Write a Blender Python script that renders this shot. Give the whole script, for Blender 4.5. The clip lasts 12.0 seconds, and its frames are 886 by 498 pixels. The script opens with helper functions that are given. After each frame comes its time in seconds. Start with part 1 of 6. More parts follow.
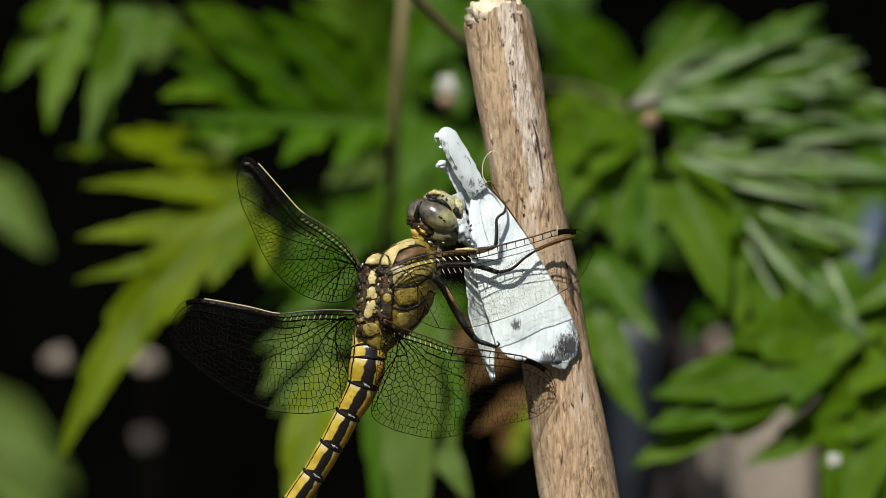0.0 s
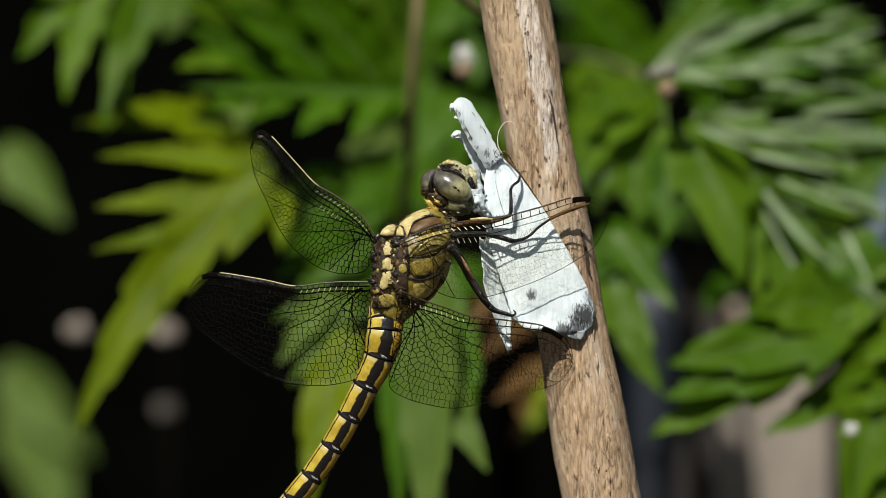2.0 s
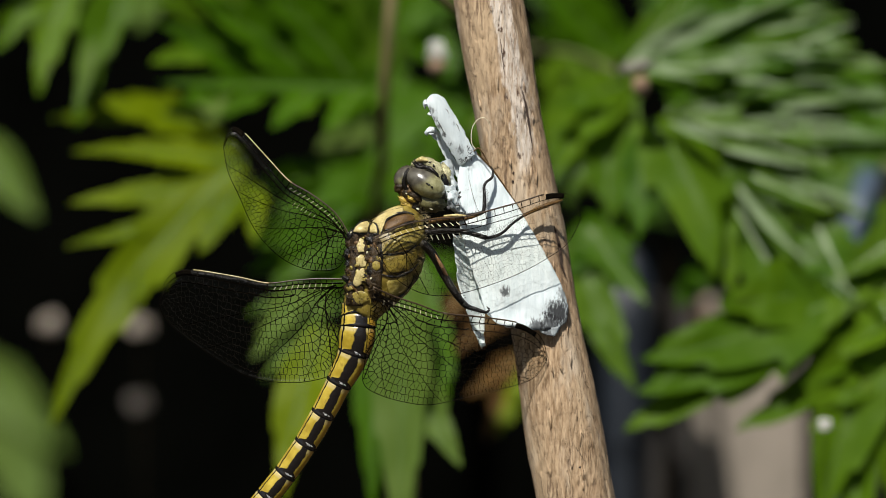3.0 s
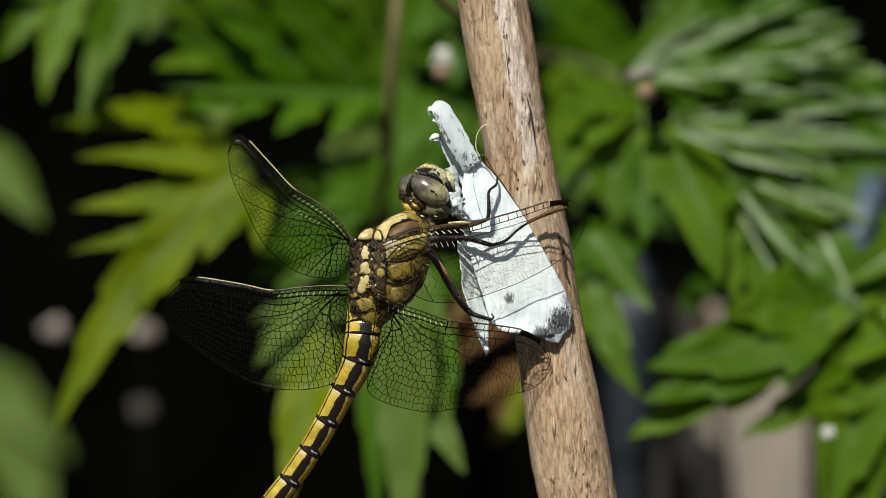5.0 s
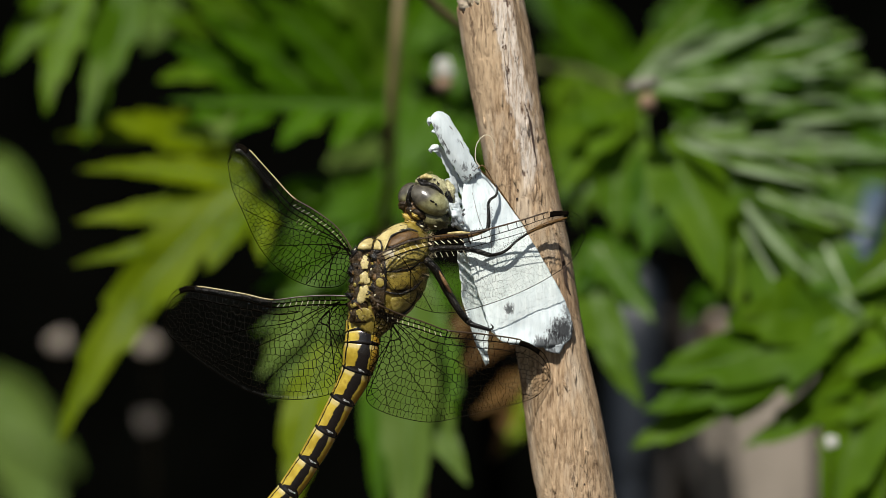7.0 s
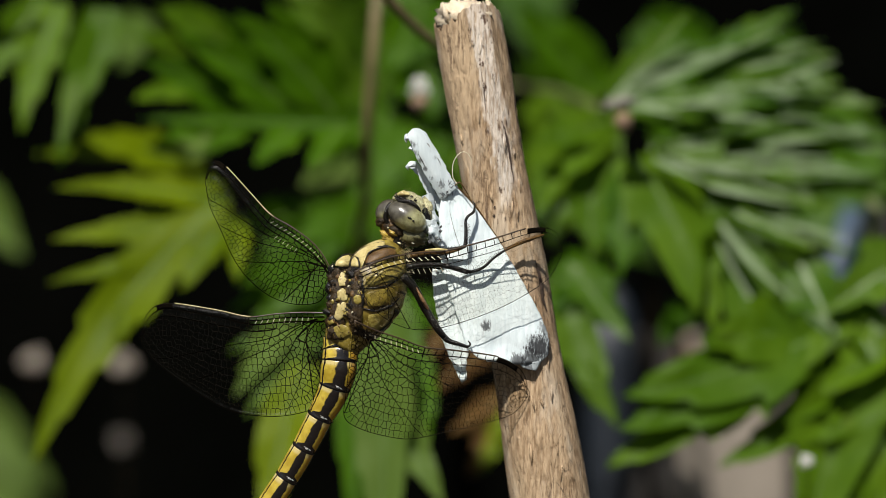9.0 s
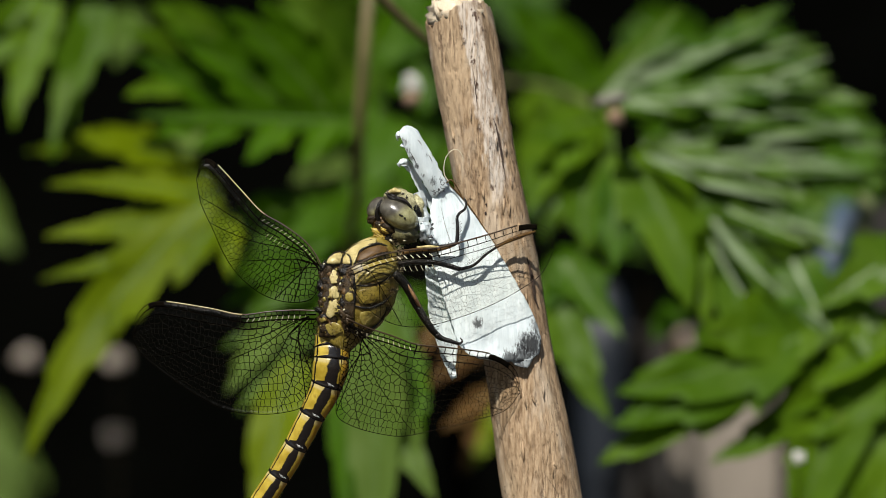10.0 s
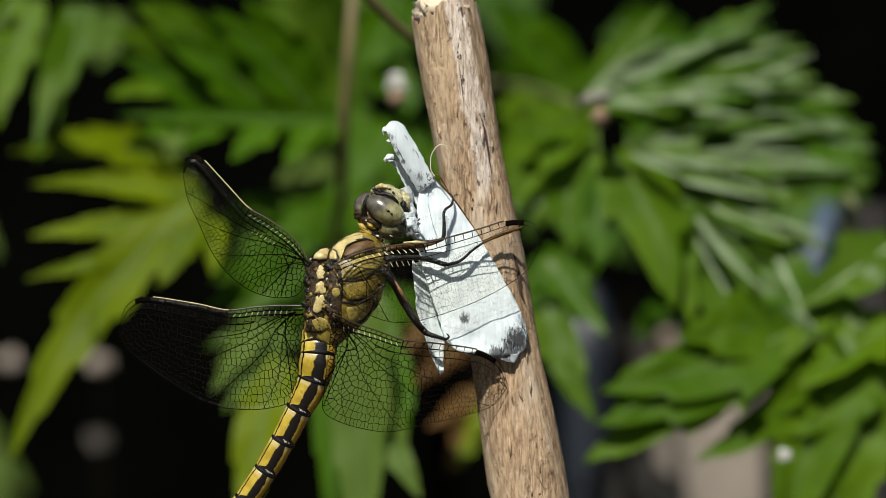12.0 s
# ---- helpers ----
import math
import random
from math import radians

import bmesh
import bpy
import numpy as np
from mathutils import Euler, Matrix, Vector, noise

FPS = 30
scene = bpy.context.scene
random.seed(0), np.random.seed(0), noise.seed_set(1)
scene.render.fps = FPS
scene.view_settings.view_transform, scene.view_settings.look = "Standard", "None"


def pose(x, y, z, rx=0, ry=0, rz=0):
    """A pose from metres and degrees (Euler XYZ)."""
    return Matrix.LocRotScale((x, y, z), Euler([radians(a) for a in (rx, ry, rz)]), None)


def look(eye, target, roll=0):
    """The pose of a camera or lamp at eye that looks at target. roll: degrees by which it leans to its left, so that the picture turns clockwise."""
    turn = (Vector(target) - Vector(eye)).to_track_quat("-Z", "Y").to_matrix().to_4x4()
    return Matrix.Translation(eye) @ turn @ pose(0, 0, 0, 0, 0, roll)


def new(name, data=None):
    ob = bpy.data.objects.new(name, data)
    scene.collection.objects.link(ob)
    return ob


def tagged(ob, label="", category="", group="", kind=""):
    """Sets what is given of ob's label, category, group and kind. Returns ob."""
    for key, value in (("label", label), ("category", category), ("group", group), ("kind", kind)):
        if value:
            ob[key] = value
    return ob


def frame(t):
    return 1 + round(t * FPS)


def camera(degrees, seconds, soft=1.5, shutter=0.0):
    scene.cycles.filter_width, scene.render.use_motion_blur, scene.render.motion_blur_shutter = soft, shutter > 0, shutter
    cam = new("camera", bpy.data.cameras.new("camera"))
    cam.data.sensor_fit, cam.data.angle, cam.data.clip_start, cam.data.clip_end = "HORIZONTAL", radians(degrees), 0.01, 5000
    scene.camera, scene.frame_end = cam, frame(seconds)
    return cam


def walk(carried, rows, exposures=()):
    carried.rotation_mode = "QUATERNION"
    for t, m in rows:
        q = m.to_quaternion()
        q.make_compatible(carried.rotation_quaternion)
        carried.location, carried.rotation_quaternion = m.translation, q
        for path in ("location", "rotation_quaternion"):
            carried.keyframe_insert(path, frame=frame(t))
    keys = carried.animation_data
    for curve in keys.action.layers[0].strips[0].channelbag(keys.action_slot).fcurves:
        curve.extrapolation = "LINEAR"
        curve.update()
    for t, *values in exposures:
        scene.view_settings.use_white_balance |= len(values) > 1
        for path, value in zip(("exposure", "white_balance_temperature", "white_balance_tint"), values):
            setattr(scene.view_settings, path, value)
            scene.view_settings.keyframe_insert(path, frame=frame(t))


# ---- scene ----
# The clip shows a dragonfly on a dead woody stem, life size: the subject lies
# about one metre from a long lens, 0.9 m above a garden bed.
HEIGHT = 0.9
cam = camera(7.475, 12.0, soft=0.85)
cam.data.dof.use_dof = True
cam.data.dof.focus_distance = 0.988
cam.data.dof.aperture_fstop = 12.0


def held(right, up, pan, tilt, roll):
    """A hand-held pose: millimetres off the rest place, degrees of pan to the left, tilt up and roll."""
    eye = Vector((right / 1000, -1.0, HEIGHT + up / 1000))
    return Matrix.Translation(eye) @ pose(0, 0, 0, 90 + tilt, 0, pan) @ pose(0, 0, 0, 0, 0, roll)


walk(cam, [
    (0, held(-2.84, -2.41, 0.0089, 0.3251, 0.038)),
    (0.5, held(0.89, -1.53, 0.0828, 0.1900, 0.190)),
    (1, held(1.29, -1.02, -0.0762, 0.2129, -0.048)),
    (1.5, held(-1.06, -1.32, 0.0510, 0.1102, -0.018)),
    (2, held(-0.31, -1.51, 0.2859, 0.0231, -0.075)),
    (2.5, held(-0.11, -0.44, 0.1755, -0.1068, -0.103)),
    (4.3, held(-3.05, 0.60, -0.1093, -0.0875, -0.030)),
    (4.5, held(-3.05, 0.60, -0.0510, -0.0656, -0.030)),
    (5, held(-0.19, 0.21, 0.1052, -0.0507, 0.116)),
    (5.5, held(0.00, -0.00, 0.0000, 0.0000, 0.000)),
    (6, held(1.46, -0.37, 0.0250, 0.0589, -0.003)),
    (6.5, held(1.97, 0.28, 0.2109, -0.0424, -0.142)),
    (7, held(3.65, -0.41, 0.3267, 0.0762, -0.140)),
    (7.5, held(-0.47, 0.18, 0.0887, 0.1019, 0.046)),
    (7.7, held(-0.47, 0.18, 0.0648, 0.1067, 0.046)),
    (9.3, held(2.07, -3.39, 0.0399, 0.3954, -0.050)),
    (9.5, held(2.07, -3.39, 0.0829, 0.3620, -0.050)),
    (10, held(2.31, -1.70, -0.0168, 0.2710, -0.088)),
    (10.5, held(-0.51, -2.97, -0.2863, 0.3314, 0.045)),
    (11, held(-1.61, -2.05, -0.1985, 0.2296, -0.006)),
    (11.5, held(-1.97, -4.11, -0.3939, 0.4206, -0.234)),
    (12, held(-0.25, -7.50, -0.2778, 0.5656, -0.181)),
])

# ---- light: high sun from behind the camera, a little to its left ----
world = bpy.data.worlds.new("garden_sky")
scene.world = world
world.use_nodes = True
sky = world.node_tree.nodes.new("ShaderNodeTexSky")
sky.sky_type, sky.sun_disc = "NISHITA", False
sky.sun_elevation, sky.sun_rotation = radians(48), radians(196)
world.node_tree.links.new(sky.outputs["Color"], world.node_tree.nodes["Background"].inputs["Color"])
world.node_tree.nodes["Background"].inputs["Strength"].default_value = 0.05
sun = new("sun", bpy.data.lights.new("sun", "SUN"))
sun.data.energy, sun.data.angle, sun.data.color = 5.0, radians(0.53), (1.0, 0.96, 0.9)
sun.matrix_world = look((-0.2, -0.68, 0.78), (0, 0, 0))
scene.view_settings.exposure = 0.35


# ---- building helpers (all shapes are given in millimetres round the rest point) ----
ORIGIN = {}


def vec(p):
    return Vector((p[0] / 1000, p[1] / 1000, p[2] / 1000 + HEIGHT))


def thing(name, at, label, category, group="", kind=""):
    """An Empty at a place in millimetres, the base of a thing."""
    ob = new(name)
    ob.empty_display_size = 0.005
    ORIGIN[name_of(ob)] = vec(at)
    ob.location = vec(at)
    return tagged(ob, label, category, group, kind)


def name_of(ob):
    return ob.name


def part(name, shape, material, parent=None, label="", smooth=True, at=None):
    """Links a shape (vertices, faces[, uvs]) in millimetres as ONE mesh object, under a thing or a part."""
    verts, faces = shape[0], shape[1]
    me = bpy.data.meshes.new(name)
    base = ORIGIN[parent.name] if parent else Vector((0, 0, 0))
    own = vec(at) if at else base
    off = np.array(own)
    v = np.array(verts, dtype=float) / 1000 + np.array((0, 0, HEIGHT)) - off
    me.from_pydata(v.tolist(), [], [list(f) for f in faces])
    if len(shape) > 2:
        layer = me.uv_layers.new(name="map")
        for loop in me.loops:
            layer.data[loop.index].uv = shape[2][loop.vertex_index]
    me.materials.append(material)
    if smooth:
        me.polygons.foreach_set("use_smooth", [True] * len(me.polygons))
    me.update()
    ob = new(name, me)
    ORIGIN[ob.name] = own
    if parent:
        ob.parent = parent
        ob.location = own - base
    else:
        ob.location = own
    if label:
        ob["label"] = label
    return ob


def join(*shapes):
    verts, faces, uvs = [], [], []
    for s in shapes:
        k = len(verts)
        verts += [tuple(p) for p in s[0]]
        faces += [tuple(i + k for i in f) for f in s[1]]
        uvs += list(s[2]) if len(s) > 2 else [(0, 0)] * len(s[0])
    return verts, faces, uvs


def spline(points, n):
    """n points evenly along a Catmull-Rom curve through the given ones."""
    p = np.array([np.array(q, dtype=float) for q in points])
    p = np.vstack([2 * p[0] - p[1], p, 2 * p[-1] - p[-2]])
    fine = []
    for i in range(1, len(p) - 2):
        t = np.linspace(0, 1, 24, endpoint=False)[:, None]
        a, b, c, d = p[i - 1], p[i], p[i + 1], p[i + 2]
        fine.append(0.5 * (2 * b + (c - a) * t + (2 * a - 5 * b + 4 * c - d) * t ** 2 + (3 * b - a - 3 * c + d) * t ** 3))
    fine = np.vstack(fine + [p[-2][None]])
    run = np.concatenate([[0], np.cumsum(np.linalg.norm(np.diff(fine, axis=0), axis=1))])
    s = np.linspace(0, run[-1], n)
    return np.stack([np.interp(s, run, fine[:, k]) for k in range(fine.shape[1])], 1)


def frames_along(path):
    tang = np.gradient(path, axis=0)
    tang /= np.linalg.norm(tang, axis=1)[:, None] + 1e-12
    ref = np.array((0.0, -1.0, 0.0))
    side = np.cross(tang, ref)
    bad = np.linalg.norm(side, axis=1) < 1e-3
    side[bad] = (1, 0, 0)
    side /= np.linalg.norm(side, axis=1)[:, None]
    up = np.cross(side, tang)
    return tang, side, up


def tube(path, radii, sides=10, flat=1.0, caps=True, wob=0.0):
    """A closed tube along a path; flat squeezes it away from the viewer's side; uv: round and along."""
    path = np.array(path, dtype=float)
    n = len(path)
    radii = np.interp(np.linspace(0, 1, n), np.linspace(0, 1, len(radii)), radii)
    tang, side, up = frames_along(path)
    verts, faces, uvs = [], [], []
    for i in range(n):
        for j in range(sides):
            a = 2 * math.pi * j / sides
            k = radii[i] * (1 + wob * noise.noise(Vector((path[i][0] * 1.3 + j, path[i][1], path[i][2] * 1.3))))
            verts.append(path[i] - k * math.cos(a) * up[i] * flat + k * math.sin(a) * side[i])
            uvs.append((j / sides, i / max(1, n - 1)))
    for i in range(n - 1):
        for j in range(sides):
            b = (j + 1) % sides
            faces.append((i * sides + j, i * sides + b, (i + 1) * sides + b, (i + 1) * sides + j))
    if caps:
        faces.append(tuple(range(sides - 1, -1, -1)))
        faces.append(tuple((n - 1) * sides + j for j in range(sides)))
    return verts, faces, uvs


def blob(centre, axes, turn=(0, 0, 0), rough=0.0, scale=1.0, rings=14, sides=20):
    """An ellipsoid with a lumpy skin."""
    rot = np.array(Euler([radians(a) for a in turn]).to_matrix())
    verts, faces, uvs = [], [], []
    for i in range(rings + 1):
        th = math.pi * i / rings
        for j in range(sides):
            ph = 2 * math.pi * j / sides
            d = np.array((math.sin(th) * math.cos(ph), math.sin(th) * math.sin(ph), math.cos(th)))
            k = 1 + rough * noise.noise(Vector(d * 2.2 * scale) + Vector(centre))
            verts.append(np.array(centre) + rot @ (d * np.array(axes) * k))
            uvs.append((j / sides, i / rings))
    for i in range(rings):
        for j in range(sides):
            b = (j + 1) % sides
            faces.append((i * sides + j, (i + 1) * sides + j, (i + 1) * sides + b, i * sides + b))
    return verts, faces, uvs


def rods(ends, radii):
    """Three-sided thin rods between pairs of points, for fine networks."""
    a, b = np.array([e[0] for e in ends]), np.array([e[1] for e in ends])
    t = b - a
    t /= np.linalg.norm(t, axis=1)[:, None] + 1e-9
    ref = np.where(np.abs(t[:, 1:2]) > 0.9, np.array([[1.0, 0, 0]]), np.array([[0, 1.0, 0]]))
    s = np.cross(t, ref)
    s /= np.linalg.norm(s, axis=1)[:, None] + 1e-9
    u = np.cross(t, s)
    r = np.array(radii)[:, None]
    verts = []
    for k in range(3):
        c, d = math.cos(2 * math.pi * k / 3), math.sin(2 * math.pi * k / 3)
        verts.append((a + r * (c * s + d * u), b + r * (c * s + d * u)))
    v = np.stack([verts[0][0], verts[1][0], verts[2][0], verts[0][1], verts[1][1], verts[2][1]], 1).reshape(-1, 3)
    faces = []
    for i in range(len(a)):
        k = 6 * i
        faces += [(k, k + 1, k + 4, k + 3), (k + 1, k + 2, k + 5, k + 4), (k + 2, k, k + 3, k + 5)]
    return [tuple(p) for p in v], faces


def sheet(grid, thick, uvs=None):
    """A skin with a small thickness on a grid of points [rows][columns]."""
    g = np.array(grid, dtype=float)
    n, m = g.shape[:2]
    du, dv = np.gradient(g, axis=0), np.gradient(g, axis=1)
    nor = np.cross(du, dv)
    nor /= np.linalg.norm(nor, axis=2)[:, :, None] + 1e-12
    verts = [tuple(p) for p in (g + nor * thick / 2).reshape(-1, 3)] + [tuple(p) for p in (g - nor * thick / 2).reshape(-1, 3)]
    faces, k = [], n * m
    for i in range(n - 1):
        for j in range(m - 1):
            a, b, c, d = i * m + j, i * m + j + 1, (i + 1) * m + j + 1, (i + 1) * m + j
            faces += [(a, b, c, d), (d + k, c + k, b + k, a + k)]
    rim = [i * m for i in range(n)] + [(n - 1) * m + j for j in range(1, m)] + [i * m + m - 1 for i in range(n - 2, -1, -1)] + list(range(m - 2, 0, -1))
    for a, b in zip(rim, rim[1:] + rim[:1]):
        faces.append((a, b, b + k, a + k))
    uv = [(j / (m - 1), i / (n - 1)) for i in range(n) for j in range(m)]
    return verts, faces, uv + uv


# ---- materials ----
class Mat:
    """A small hand for node materials."""

    def __init__(self, name):
        self.m = bpy.data.materials.new(name)
        self.m.use_nodes = True
        self.t = self.m.node_tree
        self.b = self.t.nodes["Principled BSDF"]
        self.out = self.t.nodes["Material Output"]

    def node(self, kind, **sockets):
        n = self.t.nodes.new(kind)
        for k, v in sockets.items():
            self.put(n.inputs[k], v)
        return n

    def put(self, socket, v):
        if isinstance(v, bpy.types.NodeSocket):
            self.t.links.new(v, socket)
        else:
            socket.default_value = v

    def math(self, op, a, b=0.0, c=0.0):
        n = self.t.nodes.new("ShaderNodeMath")
        n.operation = op
        for s, v in zip(n.inputs, (a, b, c)):
            self.put(s, v)
        return n.outputs[0]

    def mix(self, f, a, b):
        n = self.t.nodes.new("ShaderNodeMix")
        n.data_type = "RGBA"
        self.put(n.inputs["Factor"], f)
        self.put(n.inputs["A"], (*a, 1) if isinstance(a, tuple) else a)
        self.put(n.inputs["B"], (*b, 1) if isinstance(b, tuple) else b)
        return n.outputs["Result"]

    def place(self):
        return self.t.nodes.new("ShaderNodeTexCoord").outputs["Object"]

    def uv(self):
        n = self.t.nodes.new("ShaderNodeSeparateXYZ")
        self.put(n.inputs[0], self.t.nodes.new("ShaderNodeTexCoord").outputs["UV"])
        return n.outputs[0], n.outputs[1]

    def stretched(self, scale):
        n = self.t.nodes.new("ShaderNodeMapping")
        self.put(n.inputs["Vector"], self.place())
        n.inputs["Scale"].default_value = scale
        return n.outputs[0]

    def noise(self, scale, detail=4.0, rough=0.55, where=None):
        n = self.t.nodes.new("ShaderNodeTexNoise")
        self.put(n.inputs["Vector"], where or self.place())
        n.inputs["Scale"].default_value, n.inputs["Detail"].default_value, n.inputs["Roughness"].default_value = scale, detail, rough
        return n.outputs["Fac"]

    def step(self, v, lo, hi):
        n = self.t.nodes.new("ShaderNodeMapRange")
        n.interpolation_type = "SMOOTHSTEP"
        self.put(n.inputs["Value"], v)
        n.inputs["From Min"].default_value, n.inputs["From Max"].default_value = lo, hi
        return n.outputs[0]

    def bump(self, height, strength, distance):
        n = self.node("ShaderNodeBump", Height=height, Strength=strength, Distance=distance)
        self.put(self.b.inputs["Normal"], n.outputs[0])

    def done(self, colour=None, rough=0.5, **more):
        if colour is not None:
            self.put(self.b.inputs["Base Color"], (*colour, 1) if isinstance(colour, tuple) else colour)
        self.put(self.b.inputs["Roughness"], rough)
        for k, v in more.items():
            self.put(self.b.inputs[k], v)
        return self.m


def plain(name, dark, light, rough, scale, relief=0.3, depth=0.00005, **more):
    """Colour between two tones by grain at two scales, with a fine relief."""
    k = Mat(name)
    g = k.math("MULTIPLY_ADD", k.noise(scale), 0.6, k.math("MULTIPLY", k.noise(scale * 7, 3), 0.4))
    k.bump(k.noise(scale * 5, 5), relief, depth)
    return k.done(k.mix(k.step(g, 0.3, 0.7), dark, light), rough, **more)


def leaf_material(name, dark, light, through_light, sheen, gloss=0.1):
    k = Mat(name)
    info = k.t.nodes.new("ShaderNodeObjectInfo").outputs["Random"]
    g = k.math("MULTIPLY_ADD", k.noise(90), 0.7, k.math("MULTIPLY", info, 0.3))
    col = k.mix(k.step(g, 0.25, 0.75), dark, light)
    spots = k.step(k.noise(260, 2), 0.68, 0.75)
    col = k.mix(k.math("MULTIPLY", spots, 0.25), col, (0.09, 0.07, 0.02))
    k.bump(k.noise(700, 4), 0.4, 0.0003)
    k.done(col, sheen, **{"Specular IOR Level": gloss})
    tr = k.node("ShaderNodeBsdfTranslucent", Color=k.mix(0.5, col, through_light))
    mx = k.node("ShaderNodeMixShader", Fac=0.35)
    k.t.links.new(k.b.outputs[0], mx.inputs[1])
    k.t.links.new(tr.outputs[0], mx.inputs[2])
    k.t.links.new(mx.outputs[0], k.out.inputs["Surface"])
    return k.m


LEAF_GREEN = leaf_material("leaf_green", (0.022, 0.064, 0.0005), (0.05, 0.122, 0.0008), (0.1, 0.21, 0.0004), 0.5)
LEAF_YELLOW = leaf_material("leaf_yellow_green", (0.07, 0.11, 0.0004), (0.118, 0.165, 0.0006), (0.24, 0.29, 0.0004), 0.5)
LEAF_LIME = leaf_material("leaf_lime_green", (0.042, 0.096, 0.0012), (0.084, 0.156, 0.004), (0.15, 0.26, 0.0006), 0.5)
LEAF_SILVER = leaf_material("leaf_silvery_green", (0.03, 0.082, 0.001), (0.07, 0.135, 0.006), (0.08, 0.18, 0.001), 0.42, 0.2)
LEAF_PALE = leaf_material("leaf_pale_green", (0.06, 0.11, 0.012), (0.11, 0.165, 0.034), (0.1, 0.19, 0.006), 0.5)
LEAF_BROWN = leaf_material("leaf_withered", (0.06, 0.03, 0.009), (0.12, 0.066, 0.02), (0.15, 0.07, 0.016), 0.7)
RIB = plain("leaf_rib", (0.042, 0.09, 0.005), (0.065, 0.12, 0.01), 0.6, 300)
# near-black twigs: shade painted in, so that unseen stalks stay hidden
SHADE_TWIG = plain("shade_black_twig", (0.004, 0.003, 0.002), (0.009, 0.007, 0.004), 0.9, 300, **{"Specular IOR Level": 0.0})
# pale streak colour that paints the gloss of folded leaflets
LEAF_SHEEN = leaf_material("leaf_sheen_streak", (0.15, 0.21, 0.1), (0.26, 0.33, 0.19), (0.12, 0.22, 0.04), 0.5)
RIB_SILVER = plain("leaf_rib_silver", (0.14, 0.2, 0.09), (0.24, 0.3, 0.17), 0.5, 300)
STEM = plain("plant_stem", (0.1, 0.082, 0.03), (0.18, 0.14, 0.058), 0.6, 200)
STEM_GREEN = plain("plant_stem_green", (0.06, 0.08, 0.02), (0.12, 0.13, 0.04), 0.6, 200)
# petal tones of the heads that stand in for blurred light spots
SPOT_PALE = plain("pale_light_spot", (0.29, 0.245, 0.2), (0.45, 0.39, 0.32), 0.8, 400)
BLOSSOM_WHITE = plain("white_blossom", (0.38, 0.375, 0.33), (0.58, 0.575, 0.52), 0.8, 400)
SPOT_DIM = plain("dim_light_spot", (0.07, 0.06, 0.05), (0.12, 0.105, 0.09), 0.8, 400)
BLOSSOM_BROWN = plain("withered_calyx", (0.16, 0.1, 0.06), (0.28, 0.19, 0.12), 0.8, 400)
SOIL = plain("garden_soil", (0.02, 0.014, 0.009), (0.05, 0.036, 0.024), 0.95, 30, 1.0, 0.004)
# near-black board colour: deep shade behind the plants, put into the colour
SHADE_BLACK = plain("shade_black_board", (0.0007, 0.0008, 0.0006), (0.0016, 0.0017, 0.0013), 1.0, 60, 0.5, 0.0004, **{"Specular IOR Level": 0.0})
GREYWOOD = plain("weathered_slat", (0.16, 0.138, 0.108), (0.235, 0.2, 0.16), 0.85, 60, 0.5, 0.0004)
# darker copy of the slat wood, its shade painted into the colour
SHADED_SLAT = plain("shaded_slat", (0.008, 0.0065, 0.005), (0.016, 0.013, 0.01), 0.85, 60, 0.5, 0.0004)
BLUE = plain("blue_plastic", (0.03, 0.05, 0.078), (0.05, 0.076, 0.11), 0.4, 60, 0.1)
NAVY = plain("navy_plastic", (0.004, 0.0065, 0.011), (0.007, 0.011, 0.017), 0.5, 60, 0.1)

# bark of the dead stem: short fibres along it, grey weathering on one flank, dark specks
FLANK_LEAN, FLANK_START, FLANK_LOW = (-0.17455, 0.00010, 0.9497)
k = Mat("dead_stem_bark")
fibre = k.noise(1, 6, 0.7, k.stretched((2300, 2300, 380)))
wide = k.noise(1, 4, 0.6, k.stretched((260, 260, 70)))
speck = k.noise(1, 4, 0.65, k.stretched((2700, 2700, 560)))
dash = k.noise(1, 3, 0.6, k.stretched((1300, 1300, 520)))
tone = k.noise(1, 3, 0.5, k.stretched((60, 60, 25)))
col = k.mix(k.step(fibre, 0.3, 0.7), (0.19, 0.12, 0.062), (0.47, 0.34, 0.21))
col = k.mix(k.math("MULTIPLY", k.step(wide, 0.5, 0.65), 0.6), col, (0.48, 0.4, 0.3))
col = k.mix(k.math("MULTIPLY", k.step(tone, 0.52, 0.7), 0.45), col, (0.33, 0.2, 0.12))
col = k.mix(k.math("MULTIPLY", k.step(k.noise(1, 3, 0.55, k.stretched((150, 150, 28))), 0.52, 0.68), 0.4), col, (0.5, 0.375, 0.235))
col = k.mix(k.math("MULTIPLY", k.step(speck, 0.6, 0.7), 0.45), col, (0.15, 0.085, 0.05))
col = k.mix(k.math("MULTIPLY", k.step(dash, 0.71, 0.76), 0.6), col, (0.07, 0.04, 0.025))
seam = k.math("ABSOLUTE", k.math("SUBTRACT", k.noise(1, 5, 0.6, k.stretched((620, 620, 42))), 0.5))
seam = k.math("MULTIPLY", k.math("SUBTRACT", 1.0, k.step(seam, 0.004, 0.016)), k.step(k.noise(1, 3, 0.6, k.stretched((300, 300, 90))), 0.5, 0.6))
col = k.mix(k.math("MULTIPLY", seam, 0.6), col, (0.11, 0.06, 0.035))
spot = k.node("ShaderNodeSeparateXYZ", Vector=k.place())
off = k.math("SUBTRACT", spot.outputs[0], k.math("MULTIPLY_ADD", spot.outputs[2], FLANK_LEAN, FLANK_START))
